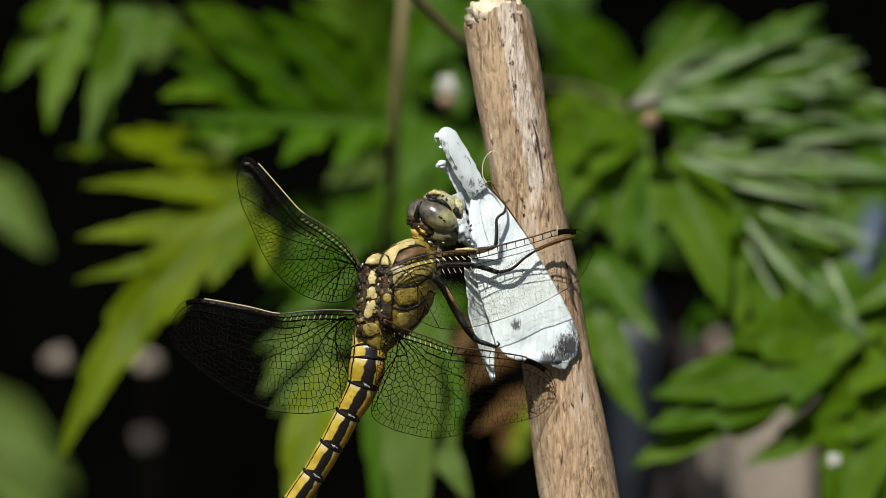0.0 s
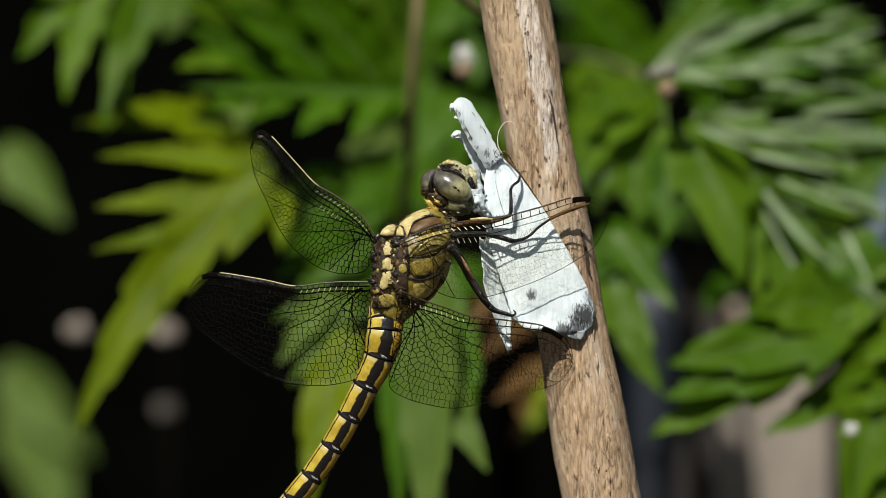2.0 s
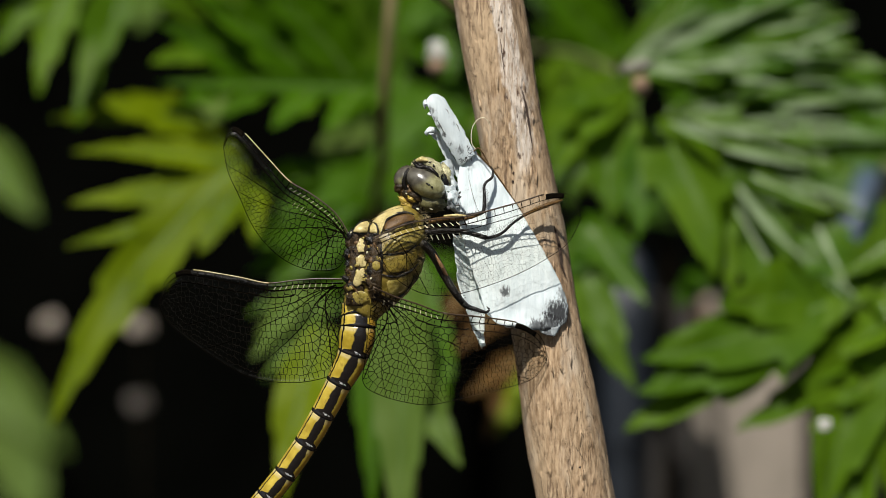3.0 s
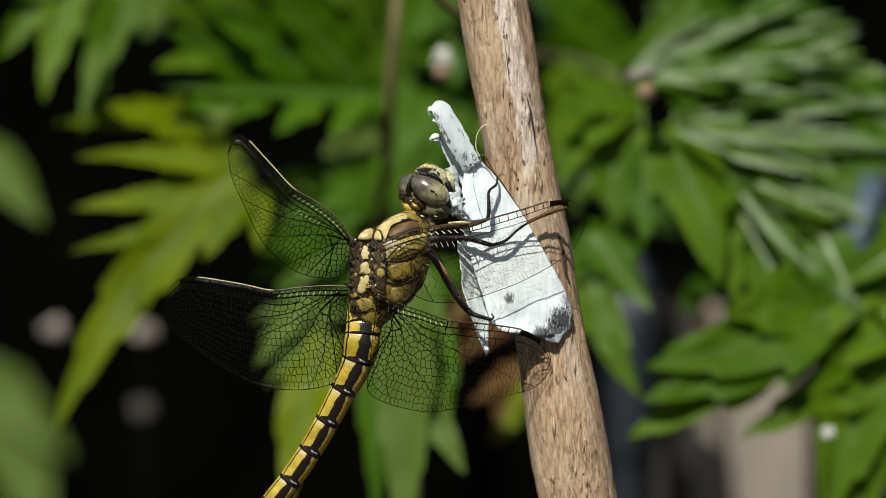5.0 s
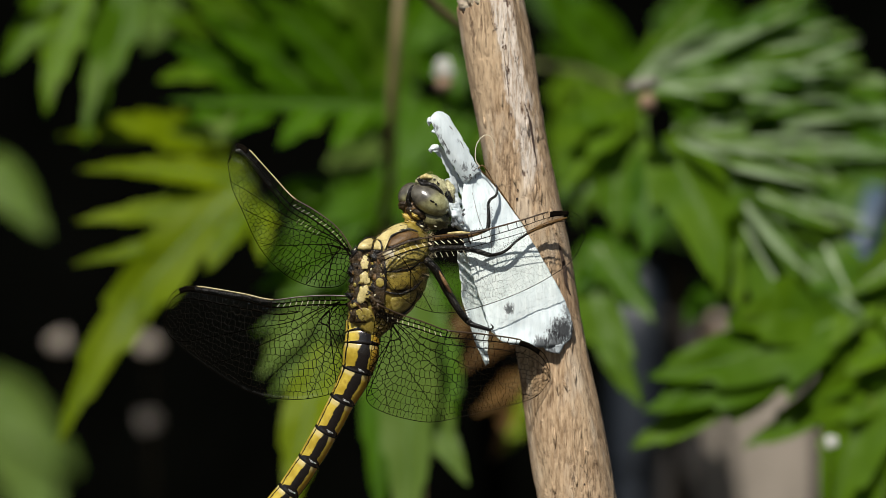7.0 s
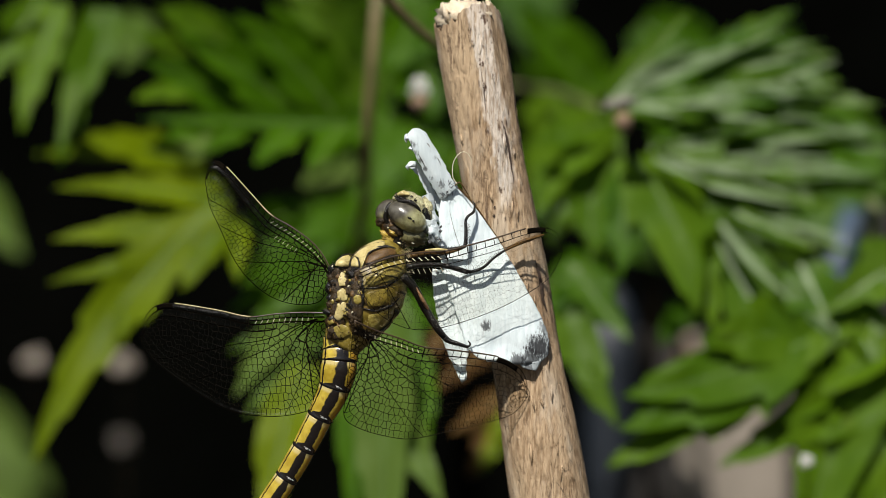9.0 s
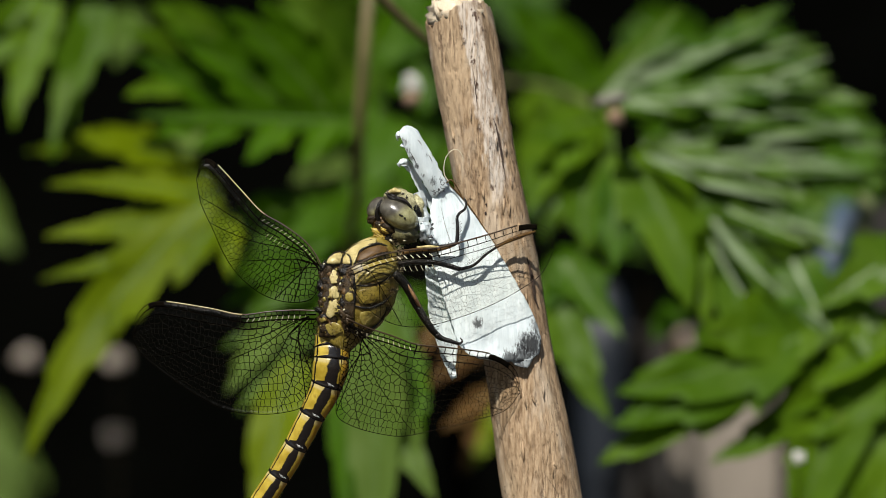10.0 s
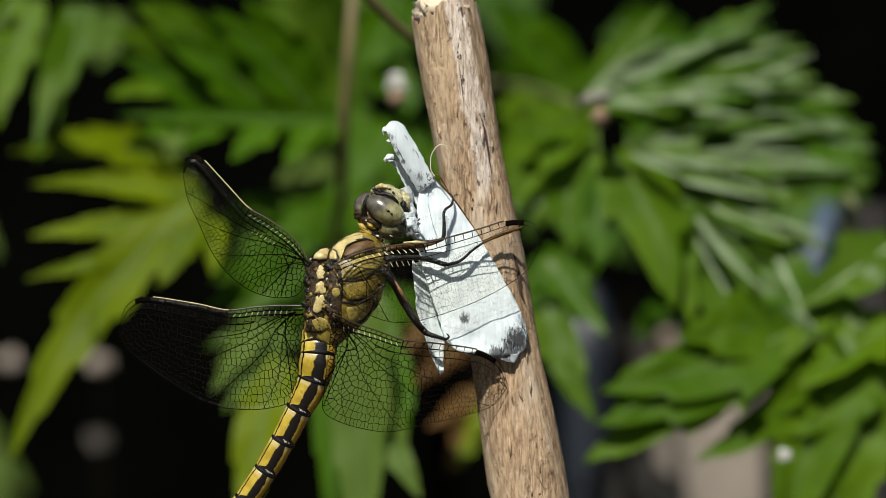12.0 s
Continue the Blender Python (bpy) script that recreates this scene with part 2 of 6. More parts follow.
off = k.math("ADD", off, k.math("MULTIPLY", k.math("SUBTRACT", k.noise(1, 4, 0.7, k.stretched((500, 500, 120))), 0.5), 0.005))
flank = k.math("MULTIPLY", k.step(off, 0.0, 0.0004), k.math("SUBTRACT", 1.0, k.step(off, 0.0026, 0.0038)))
high = k.step(k.math("ADD", spot.outputs[2], k.math("MULTIPLY", wide, 0.02)), FLANK_LOW, FLANK_LOW + 0.006)
flank = k.math("MULTIPLY", flank, high)
col = k.mix(k.math("MULTIPLY", flank, k.math("MULTIPLY_ADD", k.step(fibre, 0.35, 0.6), 0.65, 0.12)), col, (0.62, 0.56, 0.49))
col = k.mix(k.math("MULTIPLY", flank, k.step(dash, 0.6, 0.66)), col, (0.1, 0.06, 0.04))
h = k.math("ADD", k.math("MULTIPLY", fibre, 0.7), k.math("MULTIPLY", k.step(dash, 0.62, 0.73), -0.6))
h = k.math("ADD", h, k.math("MULTIPLY", k.step(speck, 0.5, 0.7), -0.6))
h = k.math("ADD", h, k.math("MULTIPLY", seam, -0.8))
k.bump(h, 0.9, 0.0002)
BARK = k.done(col, 0.8, **{"Specular IOR Level": 0.25})
BARE = plain("bare_wood", (0.5, 0.4, 0.27), (0.72, 0.62, 0.46), 0.8, 900, 0.8, 0.0002)
# near-black strips and dots on the bark paint the shade of cracks and pits
CRACK = plain("crack_shadow_wood", (0.02, 0.012, 0.008), (0.05, 0.03, 0.02), 0.95, 900)

# insect skins
def cuticle(name, dark, light, rough, scale):
    """Glossy insect skin: two tones, brownish clouding, fine dark pores and a pitted relief."""
    k = Mat(name)
    g = k.math("MULTIPLY_ADD", k.noise(scale), 0.6, k.math("MULTIPLY", k.noise(scale * 6, 3), 0.4))
    col = k.mix(k.step(g, 0.32, 0.68), dark, light)
    col = k.mix(k.math("MULTIPLY", k.step(k.noise(scale * 1.7, 5, 0.7), 0.54, 0.7), 0.6), col, (0.16, 0.085, 0.016))
    pores = k.step(k.noise(scale * 7, 2), 0.6, 0.68)
    col = k.mix(k.math("MULTIPLY", pores, 0.28), col, (0.06, 0.034, 0.01))
    k.bump(k.math("SUBTRACT", k.noise(scale * 4, 5), pores), 0.6, 0.00014)
    return k.done(col, k.math("MULTIPLY_ADD", pores, 0.2, rough), **{"Specular IOR Level": 0.5})


YELLOW = cuticle("yellow_cuticle", (0.3, 0.2, 0.025), (0.46, 0.33, 0.06), 0.32, 900)
PALEYEL = cuticle("pale_yellow_cuticle", (0.36, 0.285, 0.1), (0.57, 0.48, 0.22), 0.3, 620)
OLIVE = cuticle("olive_cuticle", (0.14, 0.104, 0.013), (0.36, 0.29, 0.07), 0.32, 480)
JOINT_GLINT = plain("painted_joint_glint", (0.1, 0.1, 0.1), (0.5, 0.5, 0.48), 0.3, 1500, 0.8, 0.0002)
# thorax: olive yellow between dark, uneven seams that cross the flank
k = Mat("thorax_cuticle")
u, v = k.uv()
wob = k.math("MULTIPLY", k.math("SUBTRACT", k.noise(420, 4), 0.5), 0.09)
vv = k.math("ADD", v, k.math("ADD", wob, k.math("MULTIPLY", u, 0.18)))
tone = k.mix(k.step(k.noise(380, 4), 0.32, 0.68), (0.12, 0.086, 0.01), (0.3, 0.23, 0.04))
shade, dark = None, None
for place, w in ((0.47, 0.012), (0.67, 0.022), (0.9, 0.016)):
    d = k.math("ABSOLUTE", k.math("SUBTRACT", vv, place))
    line = k.math("SUBTRACT", 1.0, k.step(d, w * 0.6, w * 1.2))
    soft = k.math("SUBTRACT", 1.0, k.step(d, w, w * 5.0))
    dark = line if dark is None else k.math("MAXIMUM", dark, line)
    shade = soft if shade is None else k.math("MAXIMUM", shade, soft)
side = k.step(u, 0.46, 0.53)
dark, shade = k.math("MULTIPLY", dark, side), k.math("MULTIPLY", shade, side)
tone = k.mix(k.math("MULTIPLY", shade, 0.75), tone, (0.11, 0.06, 0.014))
tone = k.mix(k.math("MULTIPLY", k.step(k.noise(900, 3), 0.58, 0.66), 0.5), tone, (0.08, 0.05, 0.012))
tone = k.mix(k.math("MULTIPLY", dark, 0.92), tone, (0.012, 0.008, 0.005))
k.bump(k.math("ADD", k.noise(900, 4), k.math("MULTIPLY", dark, -1.2)), 0.5, 0.00018)
FLANK = k.done(tone, 0.38, **{"Specular IOR Level": 0.45})
BROWN = plain("brown_cuticle", (0.04, 0.019, 0.005), (0.13, 0.07, 0.018), 0.45, 700, 0.5, 0.00015, **{"Specular IOR Level": 0.25})
DARKBROWN = plain("dark_brown_cuticle", (0.006, 0.004, 0.002), (0.055, 0.033, 0.011), 0.45, 1300, 0.7, 0.0002, **{"Specular IOR Level": 0.25})
BLACK = plain("black_cuticle", (0.002, 0.0018, 0.0015), (0.009, 0.0065, 0.004), 0.3, 1200, 0.8, 0.0002, **{"Specular IOR Level": 0.4})
HAIR = plain("pale_hair", (0.2, 0.15, 0.07), (0.34, 0.27, 0.14), 0.5, 1200)
VEIN = plain("wing_vein", (0.002, 0.0015, 0.001), (0.006, 0.0045, 0.0025), 0.8, 1500, **{"Specular IOR Level": 0.02})
COSTA_DARK = plain("tan_wing_edge", (0.022, 0.014, 0.008), (0.075, 0.046, 0.022), 0.4, 900)
BARS = plain("pale_cross_vein", (0.5, 0.45, 0.3), (0.66, 0.6, 0.42), 0.5, 900)
COSTA = plain("yellow_wing_edge", (0.26, 0.2, 0.085), (0.46, 0.38, 0.18), 0.35, 900)
FACE = plain("olive_face", (0.11, 0.095, 0.035), (0.62, 0.59, 0.34), 0.5, 800, 0.8, 0.0003)

k = Mat("abdomen_cuticle")
u, v = k.uv()
wob = k.math("MULTIPLY", k.math("SUBTRACT", k.noise(1300, 4), 0.5), 0.04)
d = k.math("ADD", k.math("ABSOLUTE", k.math("SUBTRACT", u, 0.53)), wob)
vv = k.math("ADD", v, wob)
band = k.math("ADD", k.math("MULTIPLY_ADD", k.step(vv, 0.06, 0.25), 0.016, 0.043), k.math("MULTIPLY", k.step(vv, 0.76, 0.9), 0.1))
dark = k.math("SUBTRACT", 1.0, k.step(k.math("SUBTRACT", d, band), -0.008, 0.008))
dark = k.math("MAXIMUM", dark, k.step(vv, 0.905, 0.93))
dark = k.math("MAXIMUM", dark, k.math("SUBTRACT", 1.0, k.step(v, 0.012, 0.03)))
line = k.math("SUBTRACT", 1.0, k.step(k.math("ABSOLUTE", k.math("SUBTRACT", d, 0.185)), 0.008, 0.016))
dark = k.math("MAXIMUM", dark, line)
dark = k.math("MAXIMUM", dark, k.step(d, 0.31, 0.33))
# the right edge turns black: its shadowed side, painted into the pattern
dark = k.math("MAXIMUM", dark, k.step(k.math("ADD", k.math("SUBTRACT", u, 0.53), wob), 0.19, 0.21))
tone = k.mix(k.step(k.noise(500), 0.3, 0.7), (0.31, 0.215, 0.016), (0.5, 0.375, 0.05))
tone = k.mix(k.math("SUBTRACT", 1.0, k.step(v, 0.1, 0.2)), tone, (0.48, 0.39, 0.15))
tone = k.mix(k.math("MULTIPLY", k.step(k.math("ADD", k.math("SUBTRACT", u, 0.53), wob), 0.05, 0.12), 0.65), tone, (0.4, 0.19, 0.012))
tone = k.mix(k.math("MULTIPLY", k.step(k.noise(1100, 4, 0.7), 0.56, 0.7), 0.45), tone, (0.16, 0.08, 0.012))
k.bump(k.noise(1500, 4), 0.5, 0.00016)
ABDOMEN = k.done(k.mix(dark, tone, (0.01, 0.008, 0.007)), k.math("MULTIPLY_ADD", dark, -0.12, 0.34), **{"Specular IOR Level": 0.55})

k = Mat("compound_eye")
z = k.node("ShaderNodeSeparateXYZ", Vector=k.place()).outputs[2]
xx = k.node("ShaderNodeSeparateXYZ", Vector=k.place()).outputs[0]
low = k.math("ADD", k.math("MULTIPLY", z, -1.0), k.math("MULTIPLY", xx, 0.75))
mixf = k.step(k.math("ADD", low, k.math("MULTIPLY", k.noise(900, 3), 0.0008)), -0.0007, 0.0012)
k.bump(k.noise(4000, 2), 0.25, 0.00008)
EYE = k.done(k.mix(mixf, k.mix(k.step(k.noise(700, 3), 0.3, 0.7), (0.05, 0.044, 0.032), (0.115, 0.105, 0.08)), k.mix(k.step(k.noise(1100, 4), 0.3, 0.7), (0.16, 0.15, 0.06), (0.33, 0.32, 0.16))), 0.27, **{"Specular IOR Level": 0.8})

# wing membrane: clear, faintly smoky, with a thin gloss
k = Mat("wing_membrane")
clear = k.node("ShaderNodeBsdfTransparent", Color=(0.978, 0.972, 0.955, 1))
gloss = k.node("ShaderNodeBsdfGlossy", Color=(1, 1, 1, 1), Roughness=0.3)
k.put(gloss.inputs["Normal"], k.node("ShaderNodeBump", Height=k.noise(800, 3), Strength=0.6, Distance=0.0002).outputs[0])
mx = k.node("ShaderNodeMixShader", Fac=0.0014)
k.t.links.new(clear.outputs[0], mx.inputs[1])
k.t.links.new(gloss.outputs[0], mx.inputs[2])
k.t.links.new(mx.outputs[0], k.out.inputs["Surface"])
MEMBRANE = k.m

# butterfly wings: white scales, fine streaks along the veins, grey dusting


# tone below 1 dims the white; some wings get painted shade this way
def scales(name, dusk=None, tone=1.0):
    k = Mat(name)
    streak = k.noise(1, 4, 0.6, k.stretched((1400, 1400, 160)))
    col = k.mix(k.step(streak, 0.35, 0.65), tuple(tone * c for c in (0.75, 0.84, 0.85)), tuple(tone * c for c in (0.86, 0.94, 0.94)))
    grey = k.step(k.noise(700, 5, 0.75), 0.6, 0.7)
    col = k.mix(k.math("MULTIPLY", grey, 0.35), col, (0.32, 0.33, 0.34))
    fine = k.noise(1, 4, 0.75, k.stretched((4200, 4200, 1300)))
    for centre, reach, depth in (dusk or ()):
        n = k.node("ShaderNodeVectorMath", **{})
        n.operation = "DISTANCE"
        k.put(n.inputs[0], k.place())
        n.inputs[1].default_value = centre
        d = k.math("ADD", n.outputs["Value"], k.math("MULTIPLY", k.math("SUBTRACT", fine, 0.5), reach * 3.0))
        f = k.math("SUBTRACT", 1.0, k.step(d, reach * 0.55, reach * 1.2))
        col = k.mix(k.math("MULTIPLY", f, depth), col, (0.02, 0.019, 0.021))
    k.bump(k.math("ADD", k.math("ADD", streak, fine), k.noise(1, 3, 0.6, k.stretched((900, 900, 160)))), 0.45, 0.00018)
    k.done(col, 0.62)
    tr = k.node("ShaderNodeBsdfTranslucent", Color=col)
    mx = k.node("ShaderNodeMixShader", Fac=0.2)
    k.t.links.new(k.b.outputs[0], mx.inputs[1])
    k.t.links.new(tr.outputs[0], mx.inputs[2])
    k.t.links.new(mx.outputs[0], k.out.inputs["Surface"])
    return k.m


# ---- ground, fence and the dead stem ----
def ground():
    verts, faces, n = [], [], 60
    for i in range(n + 1):
        for j in range(n + 1):
            x, y = ((i / n - 0.5) * 2), ((j / n - 0.5) * 2)
            x, y = 60000 * x ** 5 + 900 * x, 60000 * y ** 5 + 900 * y
            verts.append((x, y, -1000 * HEIGHT + 14 * noise.noise(Vector((x / 90, y / 90, 0)))))
    for i in range(n):
        for j in range(n):
            a = i * (n + 1) + j
            faces.append((a, a + n + 1, a + n + 2, a + 1))
    tagged(part("ground", (verts, faces), SOIL), "bare dark garden soil under the plants", "ground", kind="structure")


def board(x, y, wide, thick, low, high, seed):
    """A sawn board with slightly uneven edges, standing upright."""
    rnd = random.Random(seed)
    grid = []
    for i in range(25):
        z = low + (high - low) * i / 24
        e = rnd.uniform(-0.4, 0.4)
        grid.append([(x + wide * (j / 6 - 0.5) + e, y + 0.4 * math.sin(j * 2 + seed), z) for j in range(7)])
    return sheet(grid, thick)


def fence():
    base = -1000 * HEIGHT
    # added backing boards whose black stands in for the shade back there
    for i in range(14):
        ob = part("shade_board", board(-780 + 120 * i, 330 + 20 * (i % 2), 126, 18, base, 700, i), SHADE_BLACK, smooth=False)
        tagged(ob, "near-black upright backing board, its colour standing in for deep shade", "fence board", "fence boards")
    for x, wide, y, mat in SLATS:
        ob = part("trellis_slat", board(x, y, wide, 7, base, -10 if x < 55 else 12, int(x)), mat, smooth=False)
        tagged(ob, "weathered grey-brown wooden slat behind the plants" if mat is GREYWOOD else "wooden slat behind the plants, coloured dark brown for its shade", "slat", "trellis slats")


SLATS = ((52.03, 19.0, 210, GREYWOOD), (38.54, 6.5, 214, SHADED_SLAT), (79.93, 10.0, 190, SHADED_SLAT))


def stick():
    """The dead woody stem, leaning, with a splintered top."""
    top, foot = np.array((4.50, 0, 39.75)), np.array((18.33, 0, -39.50))
    way = (foot - top) / np.linalg.norm(foot - top)
    length = (top[2] + 1000 * HEIGHT + 30) / -way[2]
    seen = np.linalg.norm(foot - top)
    ts = list(np.linspace(0, seen, 520)) + list(np.linspace(seen, length, 60))[1:]
    sides = 150
    side = np.array((1.0, 0, 0)) - way * way[0]
    side /= np.linalg.norm(side)
    fore = np.cross(side, way)
    verts, faces = [], []
    for t in ts:
        r = np.interp(t, (0, 20, 45, 80, 400), (4.75, 4.95, 5.25, 5.75, 6.6))
        r += 0.12 * math.sin(t * 0.21) + 0.1 * math.sin(t * 0.083 + 1)
        for j in range(sides):
            a = 2 * math.pi * j / sides
            d = math.cos(a) * side + math.sin(a) * fore
            q = top + way * t
            p = Vector((math.cos(a) * 2.2, math.sin(a) * 2.2, t * 0.06))
            k = 0.22 * noise.noise(p) + 0.14 * noise.noise(Vector((math.cos(a) * 6, math.sin(a) * 6, t * 0.16)))
            k += 0.07 * noise.noise(Vector((math.cos(a) * 19, math.sin(a) * 19, t * 0.45)))
            g = noise.noise(Vector((math.cos(a) * 9, math.sin(a) * 9, t * 0.07 + 5)))
            k -= 0.22 * max(0.0, 1 - abs(g) / 0.06) * (noise.noise(Vector((a * 2, 3, t * 0.1))) > 0.1)
            v = q + d * (r + k)
            if t < 6:
                # the broken end: fibres of uneven length
                cut = 1.6 + 1.3 * math.sin(a * 2 + 0.6) + 1.7 * abs(noise.noise(Vector((math.cos(a) * 4, math.sin(a) * 4, 9))))
                v = v + way * max(0.0, cut - t)
            verts.append(tuple(v))
    n = len(ts)
    for i in range(n - 1):
        for j in range(sides):
            b = (j + 1) % sides
            faces.append((i * sides + j, (i + 1) * sides + j, (i + 1) * sides + b, i * sides + b))
    stem = thing("dead_plant_stem", tuple(top + way * length), "weathered brown woody dead stem with flaking bark, broken top", "stem")
    part("bark", (verts, faces), BARK, stem)
    core = blob(tuple(top + way * 2.4), (4.3, 4.3, 2.6), (0, 9, 0), 0.5, 3, 16, 30)
    part("broken_end", core, BARE, stem, "pale splintered wood at the broken end")
    rnd = random.Random(5)
    splinters = []
    for i in range(16):
        a = rnd.uniform(0, 2 * math.pi)
        d = math.cos(a) * side + math.sin(a) * fore
        q = top + d * rnd.uniform(2.5, 4.4) + way * 2.5
        e = q - way * rnd.uniform(1.5, 3.4) + d * rnd.uniform(-0.3, 0.5)
        splinters.append(tube([q, (q + e) / 2 + d * 0.1, e], (0.5, 0.4, 0.1), 5))
    part("splintered_rim", join(*splinters), BARE, stem, "short pale wood splinters")

    def on_skin(px, pz, lift=0.05):
        """A point on the stem's near side."""
        s = (top[2] - pz) / -way[2]
        c = top + way * s
        r = float(np.interp(s, (0, 20, 45, 80), (4.75, 4.95, 5.25, 5.75)))
        dx = px - c[0]
        return np.array((px, c[1] - math.sqrt(max(0.05, (r * 1.01) ** 2 - dx * dx)) - lift, pz))

    def crack(points, widths):
        path = spline([on_skin(p[0], p[2]) for p in points], 22)
        path = path + np.array([[0.1 * noise.noise(Vector((i * 0.6, len(points), 1))), 0, 0] for i in range(22)])
        part("crack", tube(path, widths, 6, 0.5), CRACK, stem, "dark crack in the bark")

    crack([(10.08, 0, 22.17), (10.67, 0, 20.08), (11.17, 0, 17.17), (11.75, 0, 13.25)], (0.03, 0.22, 0.16, 0.02))
    crack([(7.00, 0, 29.42), (7.33, 0, 27.17), (7.67, 0, 23.42)], (0.03, 0.1, 0.02))
    crack([(7.67, 0, 33.42), (8.50, 0, 32.75), (9.42, 0, 31.92)], (0.05, 0.14, 0.02))
    crack([(9.50, 0, 30.50), (9.75, 0, 27.58), (9.67, 0, 25.50)], (0.03, 0.16, 0.02))
    crack([(14.92, 0, 1.75), (15.67, 0, -1.17), (16.00, 0, -3.92), (16.75, 0, -5.92)], (0.1, 0.3, 0.22, 0.05))
    crack([(11.75, 0, -21.58), (12.33, 0, -23.67), (12.67, 0, -25.75)], (0.02, 0.08, 0.02))
    crack([(18.00, 0, -30.75), (18.83, 0, -32.00), (19.42, 0, -33.08)], (0.02, 0.08, 0.02))
    for cx, cz, r in PITS:
        p = on_skin(cx, cz, 0.0)
        part("pit", blob(tuple(p), (r * 0.55, 0.08, r * 0.8), (0, 0, 0), 0.4, 2, 6, 9), CRACK, stem)
    flakes = []
    for i in range(42):
        pz = rnd.uniform(-36, 36)
        s = (top[2] - pz) / -way[2]
        cx = (top + way * s)[0] + (rnd.uniform(0.4, 3.6) if rnd.random() < 0.6 else rnd.uniform(-4, 4))
        a = on_skin(cx, pz, 0.05)
        b = on_skin(cx + rnd.uniform(-0.2, 0.6), pz - rnd.uniform(0.8, 3.0), rnd.uniform(0.05, 0.4))
        flakes.append(tube([a, (a + b) / 2, b], (0.08, rnd.uniform(0.12, 0.3), 0.05), 5, 0.4))
    part("flaking_bark", join(*flakes), BARK, stem, "loose flakes of bark")


PITS = ((19.31, -27.61, 0.35), (18.65, -33.69, 0.28), (17.25, -33.20, 0.26), (8.96, 9.53, 0.26), (8.87, 8.22, 0.3), (9.28, 28.35, 0.3), (8.96, 26.38, 0.34), (13.23, -24.73, 0.3))
ground()
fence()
stick()


# ---- the butterfly that is being eaten ----
def rel(p, at):
    return tuple((a - b) / 1000 for a, b in zip(p, at))


def torn_wing(left, right, rows, cols, bend, ragged, seed, bottom=0.0, crease=0.0, wave=0.45):
    """A crumpled wing between two edges that run from the root to the margin."""
    le, ri = spline(left, rows), spline(right, rows)
    grid = []
    for i in range(rows):
        line = []
        for j in range(cols):
            f = j / (cols - 1)
            p = le[i] * (1 - f) + ri[i] * f
            s = i / (rows - 1)
            q = Vector((p[0] * 0.22, p[2] * 0.22, seed))
            p = p + np.array((0, bend * math.sin(math.pi * f) + wave * noise.noise(q) + 0.36 * wave * noise.noise(q * 3.7) + crease * (abs(noise.noise(q * 2.6)) + 0.5 * abs(noise.noise(q * 6.5))), 0))
            # veins stand up as low ridges that fan out from the root
            p[1] -= 0.10 * max(0.0, 1 - abs((f * 5.0) % 1.0 - 0.5) / 0.09)
            if i == rows - 1:
                p[2] -= bottom * math.sin(math.pi * f)
            if i in (0, rows - 1) or j in (0, cols - 1):
                p = p + np.array((ragged * noise.noise(q * 6), 0, ragged * noise.noise(q * 6 + Vector((9, 9, 9)))))
            line.append(p)
        grid.append(line)
    return sheet(grid, 0.07)


